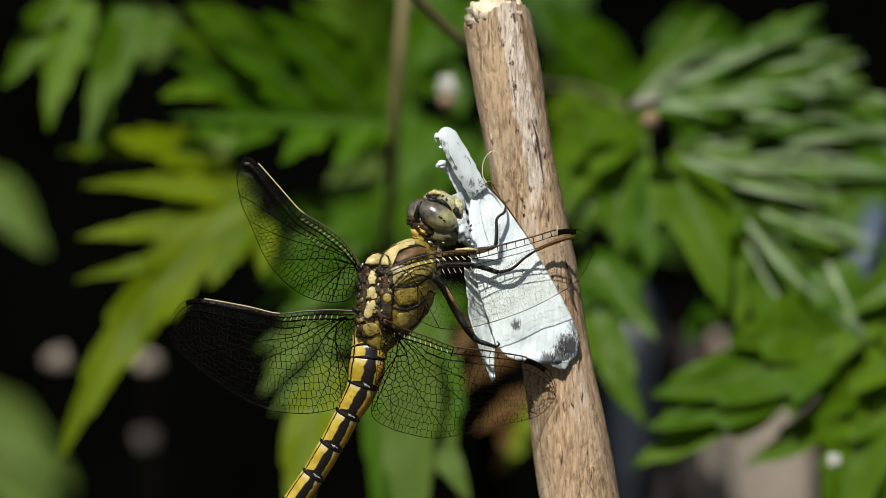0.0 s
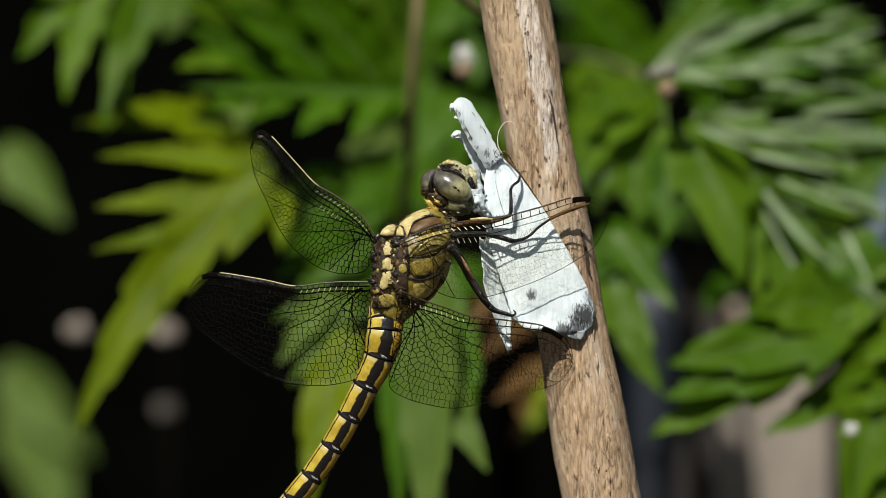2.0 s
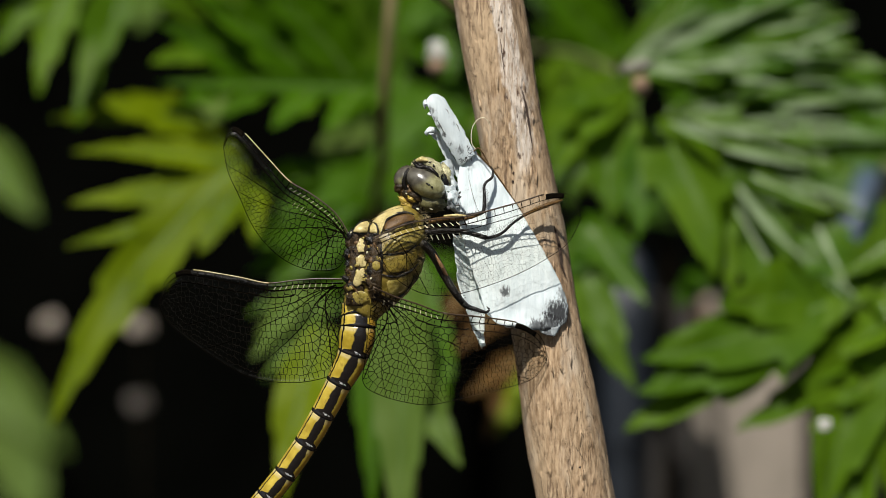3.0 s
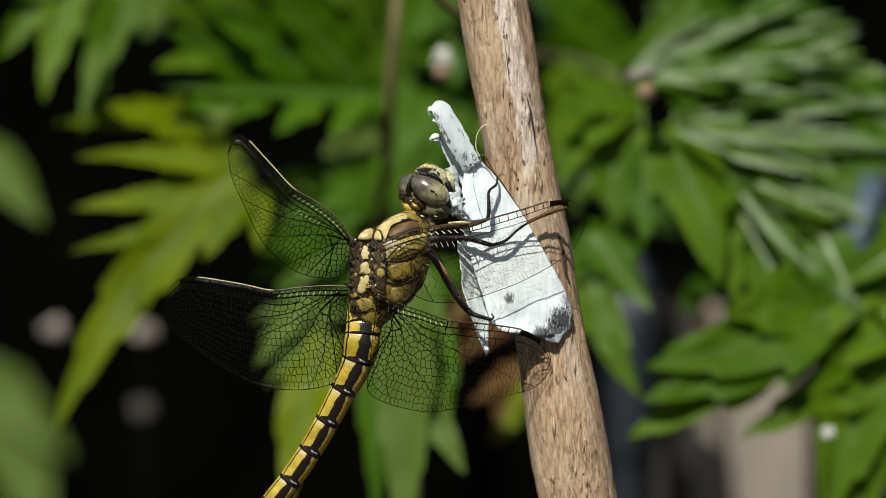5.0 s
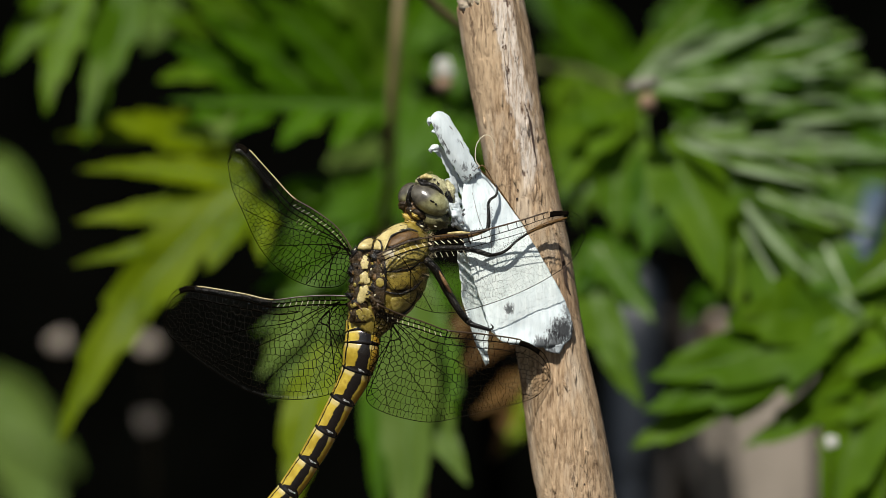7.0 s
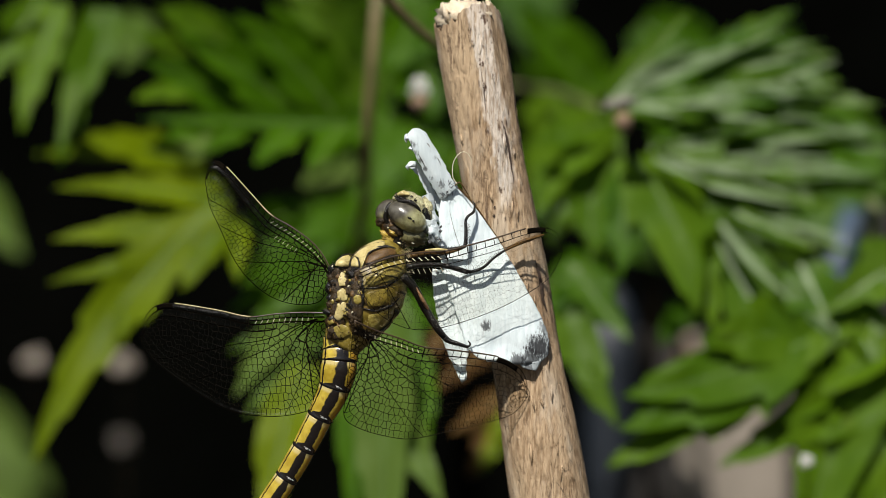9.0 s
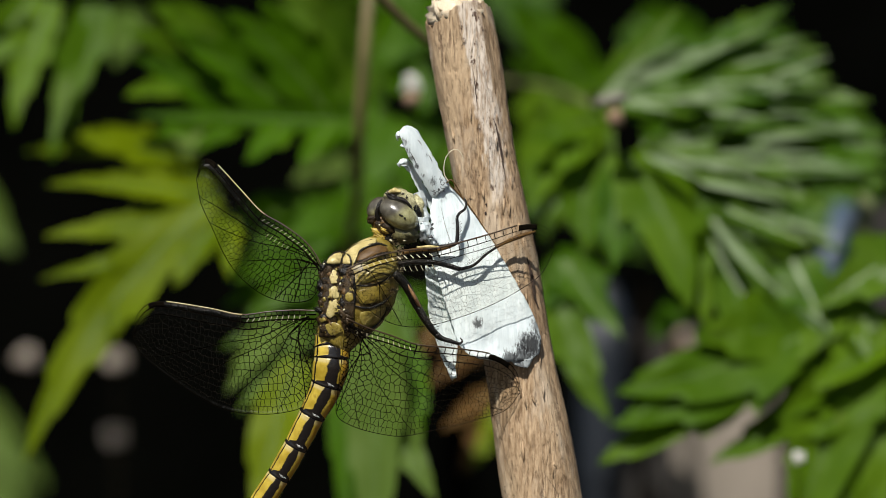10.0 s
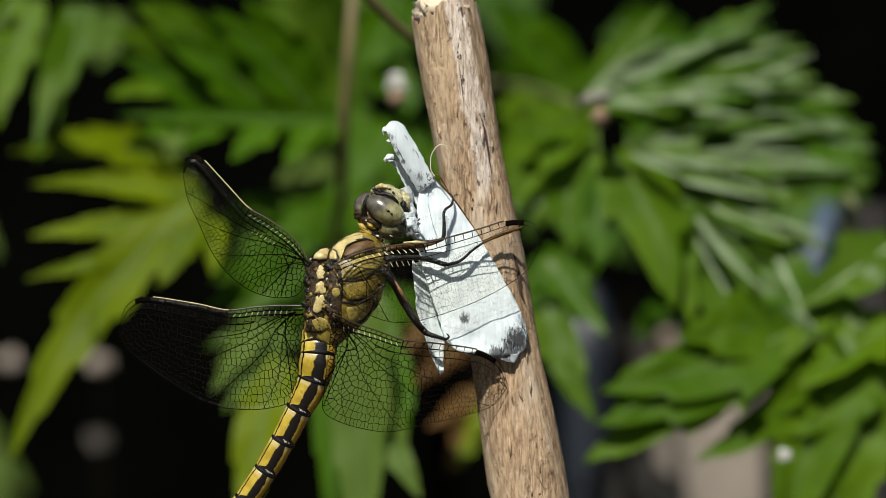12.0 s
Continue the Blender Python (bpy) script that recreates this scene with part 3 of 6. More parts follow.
def prey():
    root = (1.82, -9.2, 12.14)
    fly = thing("white_butterfly", root, "torn white butterfly with grey wing tip, gripped against the stem", "butterfly")
    at = (7.68, -9, -7.76)
    dusk = ((rel((15.57, -6, -11.02), at), 0.0021, 0.95), (rel((14.24, -6.2, -12.67), at), 0.0018, 0.85), (rel((12.24, -7.2, -12.99), at), 0.0012, 0.8), (rel((16.57, -5.7, -8.20), at), 0.0012, 0.7),
            (rel((7.68, -9, -7.85), at), 0.0008, 0.85), (rel((1.98, -9.2, 12.14), at), 0.0011, 0.85))
    main = torn_wing([(1.24, -9.2, 11.97), (0.74, -9.6, 7.92), (0.74, -9.8, 3.38), (1.82, -9.8, -1.16), (2.89, -9.6, -4.87), (3.88, -9.4, -7.76), (4.87, -9.2, -10.82), (6.44, -9, -12.64)],
                     [(3.14, -8.6, 12.81), (5.71, -7.6, 10.17), (8.78, -6.6, 5.88), (11.67, -6.4, 0.91), (14.74, -6, -4.47), (16.58, -5.5, -8.62), (16.91, -5.2, -11.69), (15.58, -5.6, -13.34)], 70, 40, -0.5, 0.16, 3, 0.5, wave=0.28)
    part("forewing", main, scales("white_scales_forewing", dusk), fly, "white wing with a grey tip patch and one dark spot", at=at)
    edge = spline([(3.14, -8.75, 12.80), (5.71, -7.75, 10.17), (8.77, -6.75, 5.88), (10.60, -6.6, 3.23)], 30)
    edge = edge + np.array([[0.08 * noise.noise(Vector((i, 2, 3))), 0, 0.08 * noise.noise(Vector((i, 5, 3)))] for i in range(30)])
    part("wing_edge", tube(edge, (0.1, 0.16, 0.1, 0.03), 6), BROWN, fly, "dark frayed front edge")
    for line in ([(2.31, -9.9, 9.16), (2.97, -10.1, 6.27), (3.96, -10.2, 3.38)], [(4.79, -9.5, 7.92), (5.03, -9.9, 3.38), (5.11, -10.2, 0.08)]):
        part("wing_vein", tube(spline(line, 12), (0.015, 0.03, 0.015), 5), BROWN, fly)
    upper = torn_wing([(-3.05, -10.7, 20.85), (-3.72, -11.1, 20.1), (-3.6, -11.3, 19.2), (-2.88, -11.3, 17.71), (-2.14, -11, 15.91), (-0.66, -10.4, 13.19), (1.16, -9.3, 10.32)],
                      [(-2.75, -10.3, 21.05), (-1.75, -10.1, 20.8), (-0.95, -10.1, 20.0), (-0.1, -10.1, 18.7), (1.07, -10, 16.75), (2.48, -9.6, 14.11), (3.63, -9.2, 12.30)], 48, 26, -0.7, 0.22, 7, crease=0.05, wave=0.12)
    marks = tuple((rel((x, -11, z), root), reach, 0.75) for x, z, reach in ((-2.5, 17.3, 0.0005), (-2.0, 16.3, 0.0005), (-2.9, 18.7, 0.0006), (-1.2, 15.0, 0.0004), (0.4, 16.8, 0.0004), (-0.4, 13.6, 0.0004), (1.3, 12.7, 0.0008)))
    # the wing is tilted: its dimmer light is painted in by the tone
    part("upper_wing", upper, scales("dimmed_scales_upper", marks, 0.8), fly, "narrow folded white wing, chewed at its end")
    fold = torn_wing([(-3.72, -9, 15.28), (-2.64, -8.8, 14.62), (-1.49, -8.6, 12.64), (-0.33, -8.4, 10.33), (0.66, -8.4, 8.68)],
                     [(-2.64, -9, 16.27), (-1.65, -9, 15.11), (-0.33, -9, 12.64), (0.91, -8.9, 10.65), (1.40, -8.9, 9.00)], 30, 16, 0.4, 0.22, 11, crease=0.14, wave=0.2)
    # lower tone paints the shade of the fold into its scales
    part("folded_wing", fold, scales("dimmed_scales_fold", tone=0.7), fly, "greenish white fold of a wing, dimmed by painted shade")
    for i, (le, ri) in enumerate((([(-3.46, -10.2, 20.21), (-4.04, -10.6, 20.12), (-4.37, -10.4, 19.54)], [(-3.13, -10.3, 19.05), (-3.71, -10.9, 19.21), (-4.04, -10.6, 18.72)]),
                                  ([(-2.97, -10.3, 18.72), (-3.46, -10.8, 18.38), (-3.71, -10.5, 18.06)], [(-2.47, -10.2, 17.90), (-2.97, -10.6, 17.73), (-3.30, -10.4, 17.81)]),
                                  ([(-2.81, -9.4, 16.26), (-3.55, -9.9, 16.01), (-4.21, -9.7, 15.43)], [(-2.64, -9.4, 15.27), (-3.30, -10.1, 15.26), (-3.80, -9.7, 14.85)]))):
        part("chewed_scrap", torn_wing(le, ri, 16, 10, -0.5, 0.3, 30 + i, crease=0.9), scales("white_scrap", tone=0.85), fly, "frayed scrap of white wing")
    for line in ([(-1.73, -11.2, 16.56), (-0.66, -10.9, 14.75), (0.49, -10.4, 12.95)], [(0.49, -10.6, 16.74), (0.82, -10.6, 16.24), (1.07, -10.5, 15.58)], [(-2.22, -11.5, 17.22), (-1.32, -11.2, 15.57), (-0.99, -11, 14.75)]):
        part("wing_vein", tube(spline(line, 10), (0.02, 0.05, 0.02), 5, wob=0.6), DARKBROWN, fly)
    fibre = spline([(-2.64, -10.8, 18.47), (-1.65, -10.9, 18.96), (-0.66, -10.8, 18.38), (0.16, -10.4, 15.75)], 20)
    part("torn_line", tube(fibre, (0.05, 0.09, 0.06, 0.03), 5), BROWN, fly)
    under = torn_wing([(12.33, -6.6, -13.33), (13.00, -6.6, -13.82), (13.82, -6.6, -14.32)], [(15.82, -5.9, -13.17), (15.57, -5.9, -13.67), (14.99, -6.1, -14.41)], 10, 10, -0.2, 0.2, 15)
    part("hindwing", under, scales("white_scales_hind", tone=0.45, dusk=((rel((13.91, -6.6, -14.32), (13.74, -6.5, -13.83)), 0.0008, 0.8),)), fly, "edge of the wing beneath, grey rimmed", at=(13.74, -6.5, -13.83))
    rnd = random.Random(2)
    body = [blob((1.82, -9.5, 12.13), (0.55, 0.5, 0.8), (0, 30, 0), 1.2, 3, 12, 16)]
    for i in range(90):
        c = np.array((1.82, -9.8, 12.13)) + np.array([rnd.uniform(-0.7, 0.7), rnd.uniform(-0.2, 0.3), rnd.uniform(-0.9, 0.9)])
        e = c + np.array([rnd.uniform(-0.7, 0.7), rnd.uniform(-0.4, 0.1), rnd.uniform(-0.6, 0.7)])
        body.append(tube([c, (c + e) / 2 + np.array((0, -0.08, 0)), e], (0.04, 0.05, 0.015), 4))
    part("thorax_remains", join(*body), plain("grey_fuzz", (0.02, 0.02, 0.02), (0.14, 0.14, 0.14), 0.9, 1500, 1.0, 0.0003), fly, "dark grey fuzzy remains of the body")
    curl = spline([(3.47, -9.8, 12.79), (2.81, -10, 13.94), (2.89, -10.2, 15.92), (3.71, -10.3, 17.24), (4.70, -10.2, 17.49), (5.45, -10, 16.58), (5.53, -9.8, 15.60)], 40)
    part("proboscis", tube(curl, (0.09, 0.07, 0.06, 0.03), 6), BARS, fly, "thin pale curled thread")
    part("leg_stub", tube(spline([(3.14, -9.6, 12.63), (3.79, -10, 13.12), (4.46, -9.8, 12.29), (5.37, -9.3, 10.73)], 14), (0.12, 0.1, 0.05), 6), BROWN, fly)
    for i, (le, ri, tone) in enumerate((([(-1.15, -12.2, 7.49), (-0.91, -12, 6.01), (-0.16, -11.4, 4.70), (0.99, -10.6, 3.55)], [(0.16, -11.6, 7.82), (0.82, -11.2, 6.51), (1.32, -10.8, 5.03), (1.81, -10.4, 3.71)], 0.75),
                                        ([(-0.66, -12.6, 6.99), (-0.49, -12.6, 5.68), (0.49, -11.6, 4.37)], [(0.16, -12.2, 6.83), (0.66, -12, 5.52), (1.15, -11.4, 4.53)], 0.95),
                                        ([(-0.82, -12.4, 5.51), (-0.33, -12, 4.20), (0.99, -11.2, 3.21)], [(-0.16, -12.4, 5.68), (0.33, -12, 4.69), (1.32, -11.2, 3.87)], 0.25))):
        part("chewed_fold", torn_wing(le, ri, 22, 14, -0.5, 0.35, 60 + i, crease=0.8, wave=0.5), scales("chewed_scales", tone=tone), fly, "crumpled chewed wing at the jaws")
    rnd2 = random.Random(4)
    bits = [blob(tuple(np.array((0.16, -12.2, 5.52)) + np.array([rnd2.uniform(-1.1, 1.1), rnd2.uniform(-0.3, 0.3), rnd2.uniform(-2, 2)])), (rnd2.uniform(0.1, 0.3), 0.15, rnd2.uniform(0.1, 0.35)), (0, rnd2.uniform(0, 90), 0), 0.8, 2, 6, 8) for i in range(5)]
    part("crumbs", join(*bits), plain("chewed_crumbs", (0.02, 0.02, 0.02), (0.12, 0.12, 0.12), 0.6, 900, 1.0, 0.0003), fly, "dark grey crumbs")
    # folds in the same scales at about half tone, shade painted in
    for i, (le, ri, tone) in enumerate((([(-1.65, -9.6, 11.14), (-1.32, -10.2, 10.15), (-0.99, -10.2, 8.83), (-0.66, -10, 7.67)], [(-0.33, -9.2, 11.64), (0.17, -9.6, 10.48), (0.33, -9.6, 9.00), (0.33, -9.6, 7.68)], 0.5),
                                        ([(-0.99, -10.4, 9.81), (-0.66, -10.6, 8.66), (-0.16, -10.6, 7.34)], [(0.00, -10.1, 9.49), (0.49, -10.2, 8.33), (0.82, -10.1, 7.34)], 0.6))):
        part("chewed_fold", torn_wing(le, ri, 20, 12, -0.6, 0.35, 80 + i, crease=0.8, wave=0.5), scales("shade_dimmed_scales", tone=tone), fly, "pale greenish crumpled fold beside the face")
    hinge = (0.66, -8.6, -0.58)
    loose = torn_wing([(-0.25, -8.8, 0.50), (-0.08, -8.6, -2.40), (0.50, -8.2, -6.12), (1.32, -8, -9.84), (2.81, -7.8, -13.56), (4.13, -7.6, -16.21)],
                      [(2.31, -8.7, 0.41), (4.4, -8.4, -2.40), (5.2, -8.1, -6.12), (5.4, -8, -9.84), (4.8, -7.8, -13.15), (4.96, -7.6, -15.80)], 40, 14, 0.3, 0.25, 21)
    ob = part("loose_wing", loose, scales("white_scales_loose"), fly, "narrow loose white wing that flutters", at=hinge)
    return fly, ob


butterfly, loose_wing = prey()


# ---- the dragonfly ----
def dragonfly_wing(owner, name, lead, trail, y0, slope, bow, nodus, mark, edging, fine, bold, cell, seed, fan=1.0):
    """A net-veined wing between its front edge and its rear edge, both running from root to tip."""
    rnd = random.Random(seed)
    n = 120
    le, tr = spline([(p[0], p[1], 0) for p in lead], n), spline([(p[0], p[1], 0) for p in trail], n)
    root = le[0]
    span = np.linalg.norm(le[-1] - root)

    def at(s, r):
        s, r = min(max(s, 0.0), 1.0), min(max(r, 0.0), 1.0)
        i = s * (n - 1)
        a = np.array([np.interp(i, range(n), le[:, k]) for k in (0, 1)])
        b = np.array([np.interp(i, range(n), tr[:, k]) for k in (0, 1)])
        p = a * (1 - r) + b * r
        d = math.hypot(p[0] - root[0], p[1] - root[1])
        ridge = 0.16 * math.sin(r * 26) * max(0.0, 1 - 1.6 * r)
        y = y0 + slope * d + bow * math.sin(math.pi * min(1, d / span)) + 0.5 * r * math.sin(s * 5 + seed) + ridge
        return np.array((p[0], y, p[1]))

    wing = part(name, sheet([[at(i / 44, j / 16) for j in range(17)] for i in range(45)], 0.012), MEMBRANE, owner, "clear net-veined wing")
    edge = np.array([at(i / 60, 0) for i in range(61)])
    k = int(nodus * 60)
    part("costa_base", tube(edge[:k + 1], (0.14, 0.11), 6), COSTA_DARK, wing, "tan base of the front edge")
    part("costa", tube(edge[k:int(mark[0] * 60) + 1], (0.12, 0.1) if edging is COSTA else (0.15, 0.12), 6), edging, wing, "pale front edge")
    part("tip_edge", tube(edge[int(mark[1] * 60):], (0.06, 0.04), 6), VEIN, wing, "thin dark edge of the tip")
    main = []

    def curve(f, s0, s1, r0, r1, m=46):
        pts = [at(s, f(s)) for s in np.linspace(s0, s1, m)]
        for i in range(m - 1):
            main.append(((pts[i], pts[i + 1]), (r0 + (r1 - r0) * i / m) * bold))

    def rad(s):
        """Where the radius vein runs: a narrow band behind the front edge."""
        i = int(min(max(s, 0.0), 1.0) * (n - 1))
        chord = np.linalg.norm(tr[i] - le[i]) + 1e-6
        return min(0.42, float(np.interp(s, (0, 0.1, nodus, mark[0], 1), (1.0, 1.45, 1.2, 0.85, 0.5))) / chord)

    sub = lambda s: 0.5 * rad(s)
    curve(lambda s: 1.0, 0, 1, 0.07 / bold, 0.06 / bold, 90)
    curve(rad, 0.02, 0.985, 0.13, 0.045)
    curve(sub, 0.02, nodus, 0.1, 0.07)
    curve(lambda s: rad(s) + 0.05 + 0.06 * s, nodus * 0.75, 0.97, 0.08, 0.03)
    # veins that fan out from the root to the rear edge
    for s_end, power, r0 in ((0.93, 2.8, 0.2), (0.78, 2.2, 0.22), (0.6, 1.7, 0.26), (0.4, 1.45, 0.31)):
        curve(lambda s: r0 + (1 - r0) * max(0.0, (s - 0.06) / (s_end - 0.06)) ** power, 0.06, s_end, 0.072 * fan, 0.03 * fan)
    # the arculus and the triangle near the root, and a short row of pale bars behind them
    corner = [at(0.13, 0.3), at(0.215, 0.34), at(0.175, 0.5)]
    for p, o in zip(corner, corner[1:] + corner[:1]):
        main.append(((p, o), 0.085 * bold))
    main.append(((at(0.1, rad(0.1)), at(0.12, 0.3)), 0.1 * bold))
    main.append(((corner[2], at(0.2, 0.98)), 0.075 * bold))
    main.append(((corner[2], at(0.29, 0.99)), 0.07 * bold))
    ticks = []
    for i in range(6 if name == "fore_wing" else 0):
        u = 0.27 + 0.024 * i
        ticks.append(((at(u, rad(u) + 0.1), at(u + 0.012, rad(u) + 0.16)), 0.055))
    s = 0.07
    while s < mark[0]:
        if abs(s - nodus) > 0.015:
            main.append(((at(s, 0), at(s + 0.006, rad(s) if s > nodus else sub(s))), 0.076))
            if s < nodus:
                ticks.append(((at(s + 0.004, sub(s)), at(s + 0.026, rad(s))), 0.07))
        s += 0.027 if s < nodus else 0.04
    main.append(((at(nodus, 0), at(nodus + 0.02, rad(nodus) + 0.03)), 0.12))
    part("venation", rods([e for e, _ in main], [r for _, r in main]), VEIN, wing, "dark main veins", smooth=False)
    part("cross_venation", rods([e for e, _ in ticks], [r for _, r in ticks]), BARS, wing, "pale yellow cross veins", smooth=False)
    # the net: uneven many-sided cells, wide near the root, narrow and upright along the rear edge, small towards the tip
    rim = np.array([at(i / 110, rad(i / 110) + 0.01) for i in range(2, 111)] + [at(i / 110, 1.0) for i in range(110, 1, -1)])[:, (0, 2)]

    def inside(q):
        """Which of the points q lie within the field of cells."""
        hit, last = np.zeros(len(q), dtype=bool), rim[-1]
        for here in rim:
            cross = (here[1] > q[:, 1]) != (last[1] > q[:, 1])
            if cross.any():
                hit ^= cross & (q[:, 0] < (last[0] - here[0]) * (q[:, 1] - here[1]) / (last[1] - here[1] + 1e-12) + here[0])
            last = here
        return hit

    chord = max(np.linalg.norm(tr - le, axis=1))
    lines, germs = max(6, round(chord / (1.14 * cell))), []
    for k in range(lines):
        r = (k + 0.5) / lines
        row = np.array([at(v, r) for v in np.linspace(0.03, 0.995, 90)])[:, (0, 2)]
        run = np.concatenate([[0], np.cumsum(np.linalg.norm(np.diff(row, axis=0), axis=1))])
        d = rnd.uniform(0.1, 0.6)
        while d < run[-1]:
            p = np.array([np.interp(d, run, row[:, 0]), np.interp(d, run, row[:, 1])])
            far = float(np.interp(np.linalg.norm(p - root[:2]), (0.2 * span, 0.7 * span), (1.12, 0.74)))
            step = cell * far * (1.0 - 0.5 * r)
            p = p + 0.33 * step * np.array((rnd.uniform(-1, 1), rnd.uniform(-1, 1)))
            if all((p[0] - o[0]) ** 2 + (p[1] - o[1]) ** 2 > (0.45 * cell) ** 2 for o in germs):
                germs.append(p)
            d += step * rnd.uniform(0.82, 1.18)
    germs = np.array(germs)
    net = []
    for i, p in enumerate(germs):
        off = germs - p
        near = np.argsort((off ** 2).sum(1))[1:19]
        poly = [(p + 1.5 * np.array(c), -1) for c in ((-1, -1), (1, -1), (1, 1), (-1, 1))]
        for k in near:
            m, half = off[k], 0.5 * (off[k] ** 2).sum()
            cut = []
            for (a, tag), (b, _) in zip(poly, poly[1:] + poly[:1]):
                da, db = np.dot(a - p, m) - half, np.dot(b - p, m) - half
                if da <= 0:
                    cut.append((a, tag))
                    if db > 0:
                        cut.append((a + (b - a) * da / (da - db), k))
                elif db <= 0:
                    cut.append((a + (b - a) * da / (da - db), tag))
            poly = cut
        for (a, tag), (b, _) in zip(poly, poly[1:] + poly[:1]):
            if tag > i:
                net.append((a, b))
    share = np.linspace(0, 1, 9)
    good = inside(np.array([a + (b - a) * f for a, b in net for f in share])).reshape(-1, 9)
    kept = []
    for (a, b), g in zip(net, good):
        w = np.flatnonzero(g)
        if len(w) > 1:
            kept.append((a + (b - a) * share[w[0]], a + (b - a) * share[w[-1]]))
    cloud = np.array([[at(i / 110, j / 44) for j in range(45)] for i in range(111)]).reshape(-1, 3)

    def lifted(p):
        k = int(np.argmin((cloud[:, 0] - p[0]) ** 2 + (cloud[:, 2] - p[1]) ** 2))
        return np.array((p[0], cloud[k, 1], p[1]))

    net = [(lifted(a), lifted(b)) for a, b in kept]
    part("cell_net", rods(net, [float(np.interp(np.linalg.norm(e[0][::2] - root[:2]), (0.25 * span, 0.75 * span), fine)) * rnd.uniform(0.8, 1.2) for e in net]), VEIN, wing, "fine net of wing cells", smooth=False)
    stigma = [[at(s, rad(s) * (0.05 + 0.9 * f)) + np.array((0, -0.06, 0)) for f in (0, 0.33, 0.66, 1)] for s in np.linspace(*mark, 8)]
    part("pterostigma", sheet(stigma, 0.12), VEIN, wing, "black wing mark")
    return wing


def thorax_depth(x, z, lift=0.1):
    """How near the viewer the thorax's skin lies at x, z."""
    best = None
    for c, r in zip(THORAX_PATH, THORAX_R):
        d = math.hypot(x - c[0], z - c[2])
        if d < r * 0.999:
            y = c[1] - math.sqrt(r * r - d * d)
            best = y if best is None else min(best, y)
    return (best if best is not None else -11.5) - lift


THORAX_PATH = spline([(-5.60, -11, 4.04), (-6.76, -11, 2.39), (-8.24, -11, -0.16), (-9.56, -11, -3.05), (-10.88, -11.3, -6.10), (-12.36, -11.5, -8.81), (-13.75, -11.7, -11.04)], 40)
THORAX_R = np.interp(np.linspace(0, 1, 40), np.linspace(0, 1, 7), (1.7, 3.8, 5.1, 5.4, 4.7, 3.5, 2.6))


BACK_PATH = spline([(-13.48, -13.7, 0.41), (-13.48, -14.1, -3.20), (-13.80, -13.9, -6.90), (-13.80, -13.5, -9.78)], 24)
BACK_R = np.interp(np.linspace(0, 1, 24), np.linspace(0, 1, 4), (1.6, 1.8, 1.8, 1.5))


def body_depth(x, z, lift):
    """How near the viewer the thorax or the back lies at x, z."""
    best = thorax_depth(x, z, 0.0)
    for c, r in zip(BACK_PATH, BACK_R):
        d = math.hypot(x - c[0], z - c[2])
        if d < r * 0.98:
            best = min(best, c[1] - 0.85 * math.sqrt(r * r - d * d))
    return best - lift


def scute(outline, lift, dome):
    """A low domed plate with the given outline, lying on the thorax."""
    ring = []
    for a, b in zip(outline, outline[1:] + outline[:1]):
        for f in (0.12, 0.37, 0.63, 0.88):
            ring.append(np.array(a) * (1 - f) + np.array(b) * f)
    mid = np.mean(ring, axis=0)
    n = len(ring)
    verts, faces = [(mid[0], body_depth(mid[0], mid[1], lift + dome), mid[1])], []
    for f, up in ((0.35, 0.9), (0.65, 0.62), (0.87, 0.3), (1.0, 0.0), (1.0, -0.5)):
        for q in ring:
            p = mid + (q - mid) * f
            verts.append((p[0], body_depth(p[0], p[1], lift + dome * up if up >= 0 else up) + 0.06 * noise.noise(Vector((p[0] * 2, p[1] * 2, 1))), p[1]))
    for j in range(n):
        faces.append((0, 1 + j, 1 + (j + 1) % n))
        for k in range(4):
            a, b = 1 + k * n + j, 1 + k * n + (j + 1) % n
            faces.append((a, a + n, b + n, b))
    return verts, faces


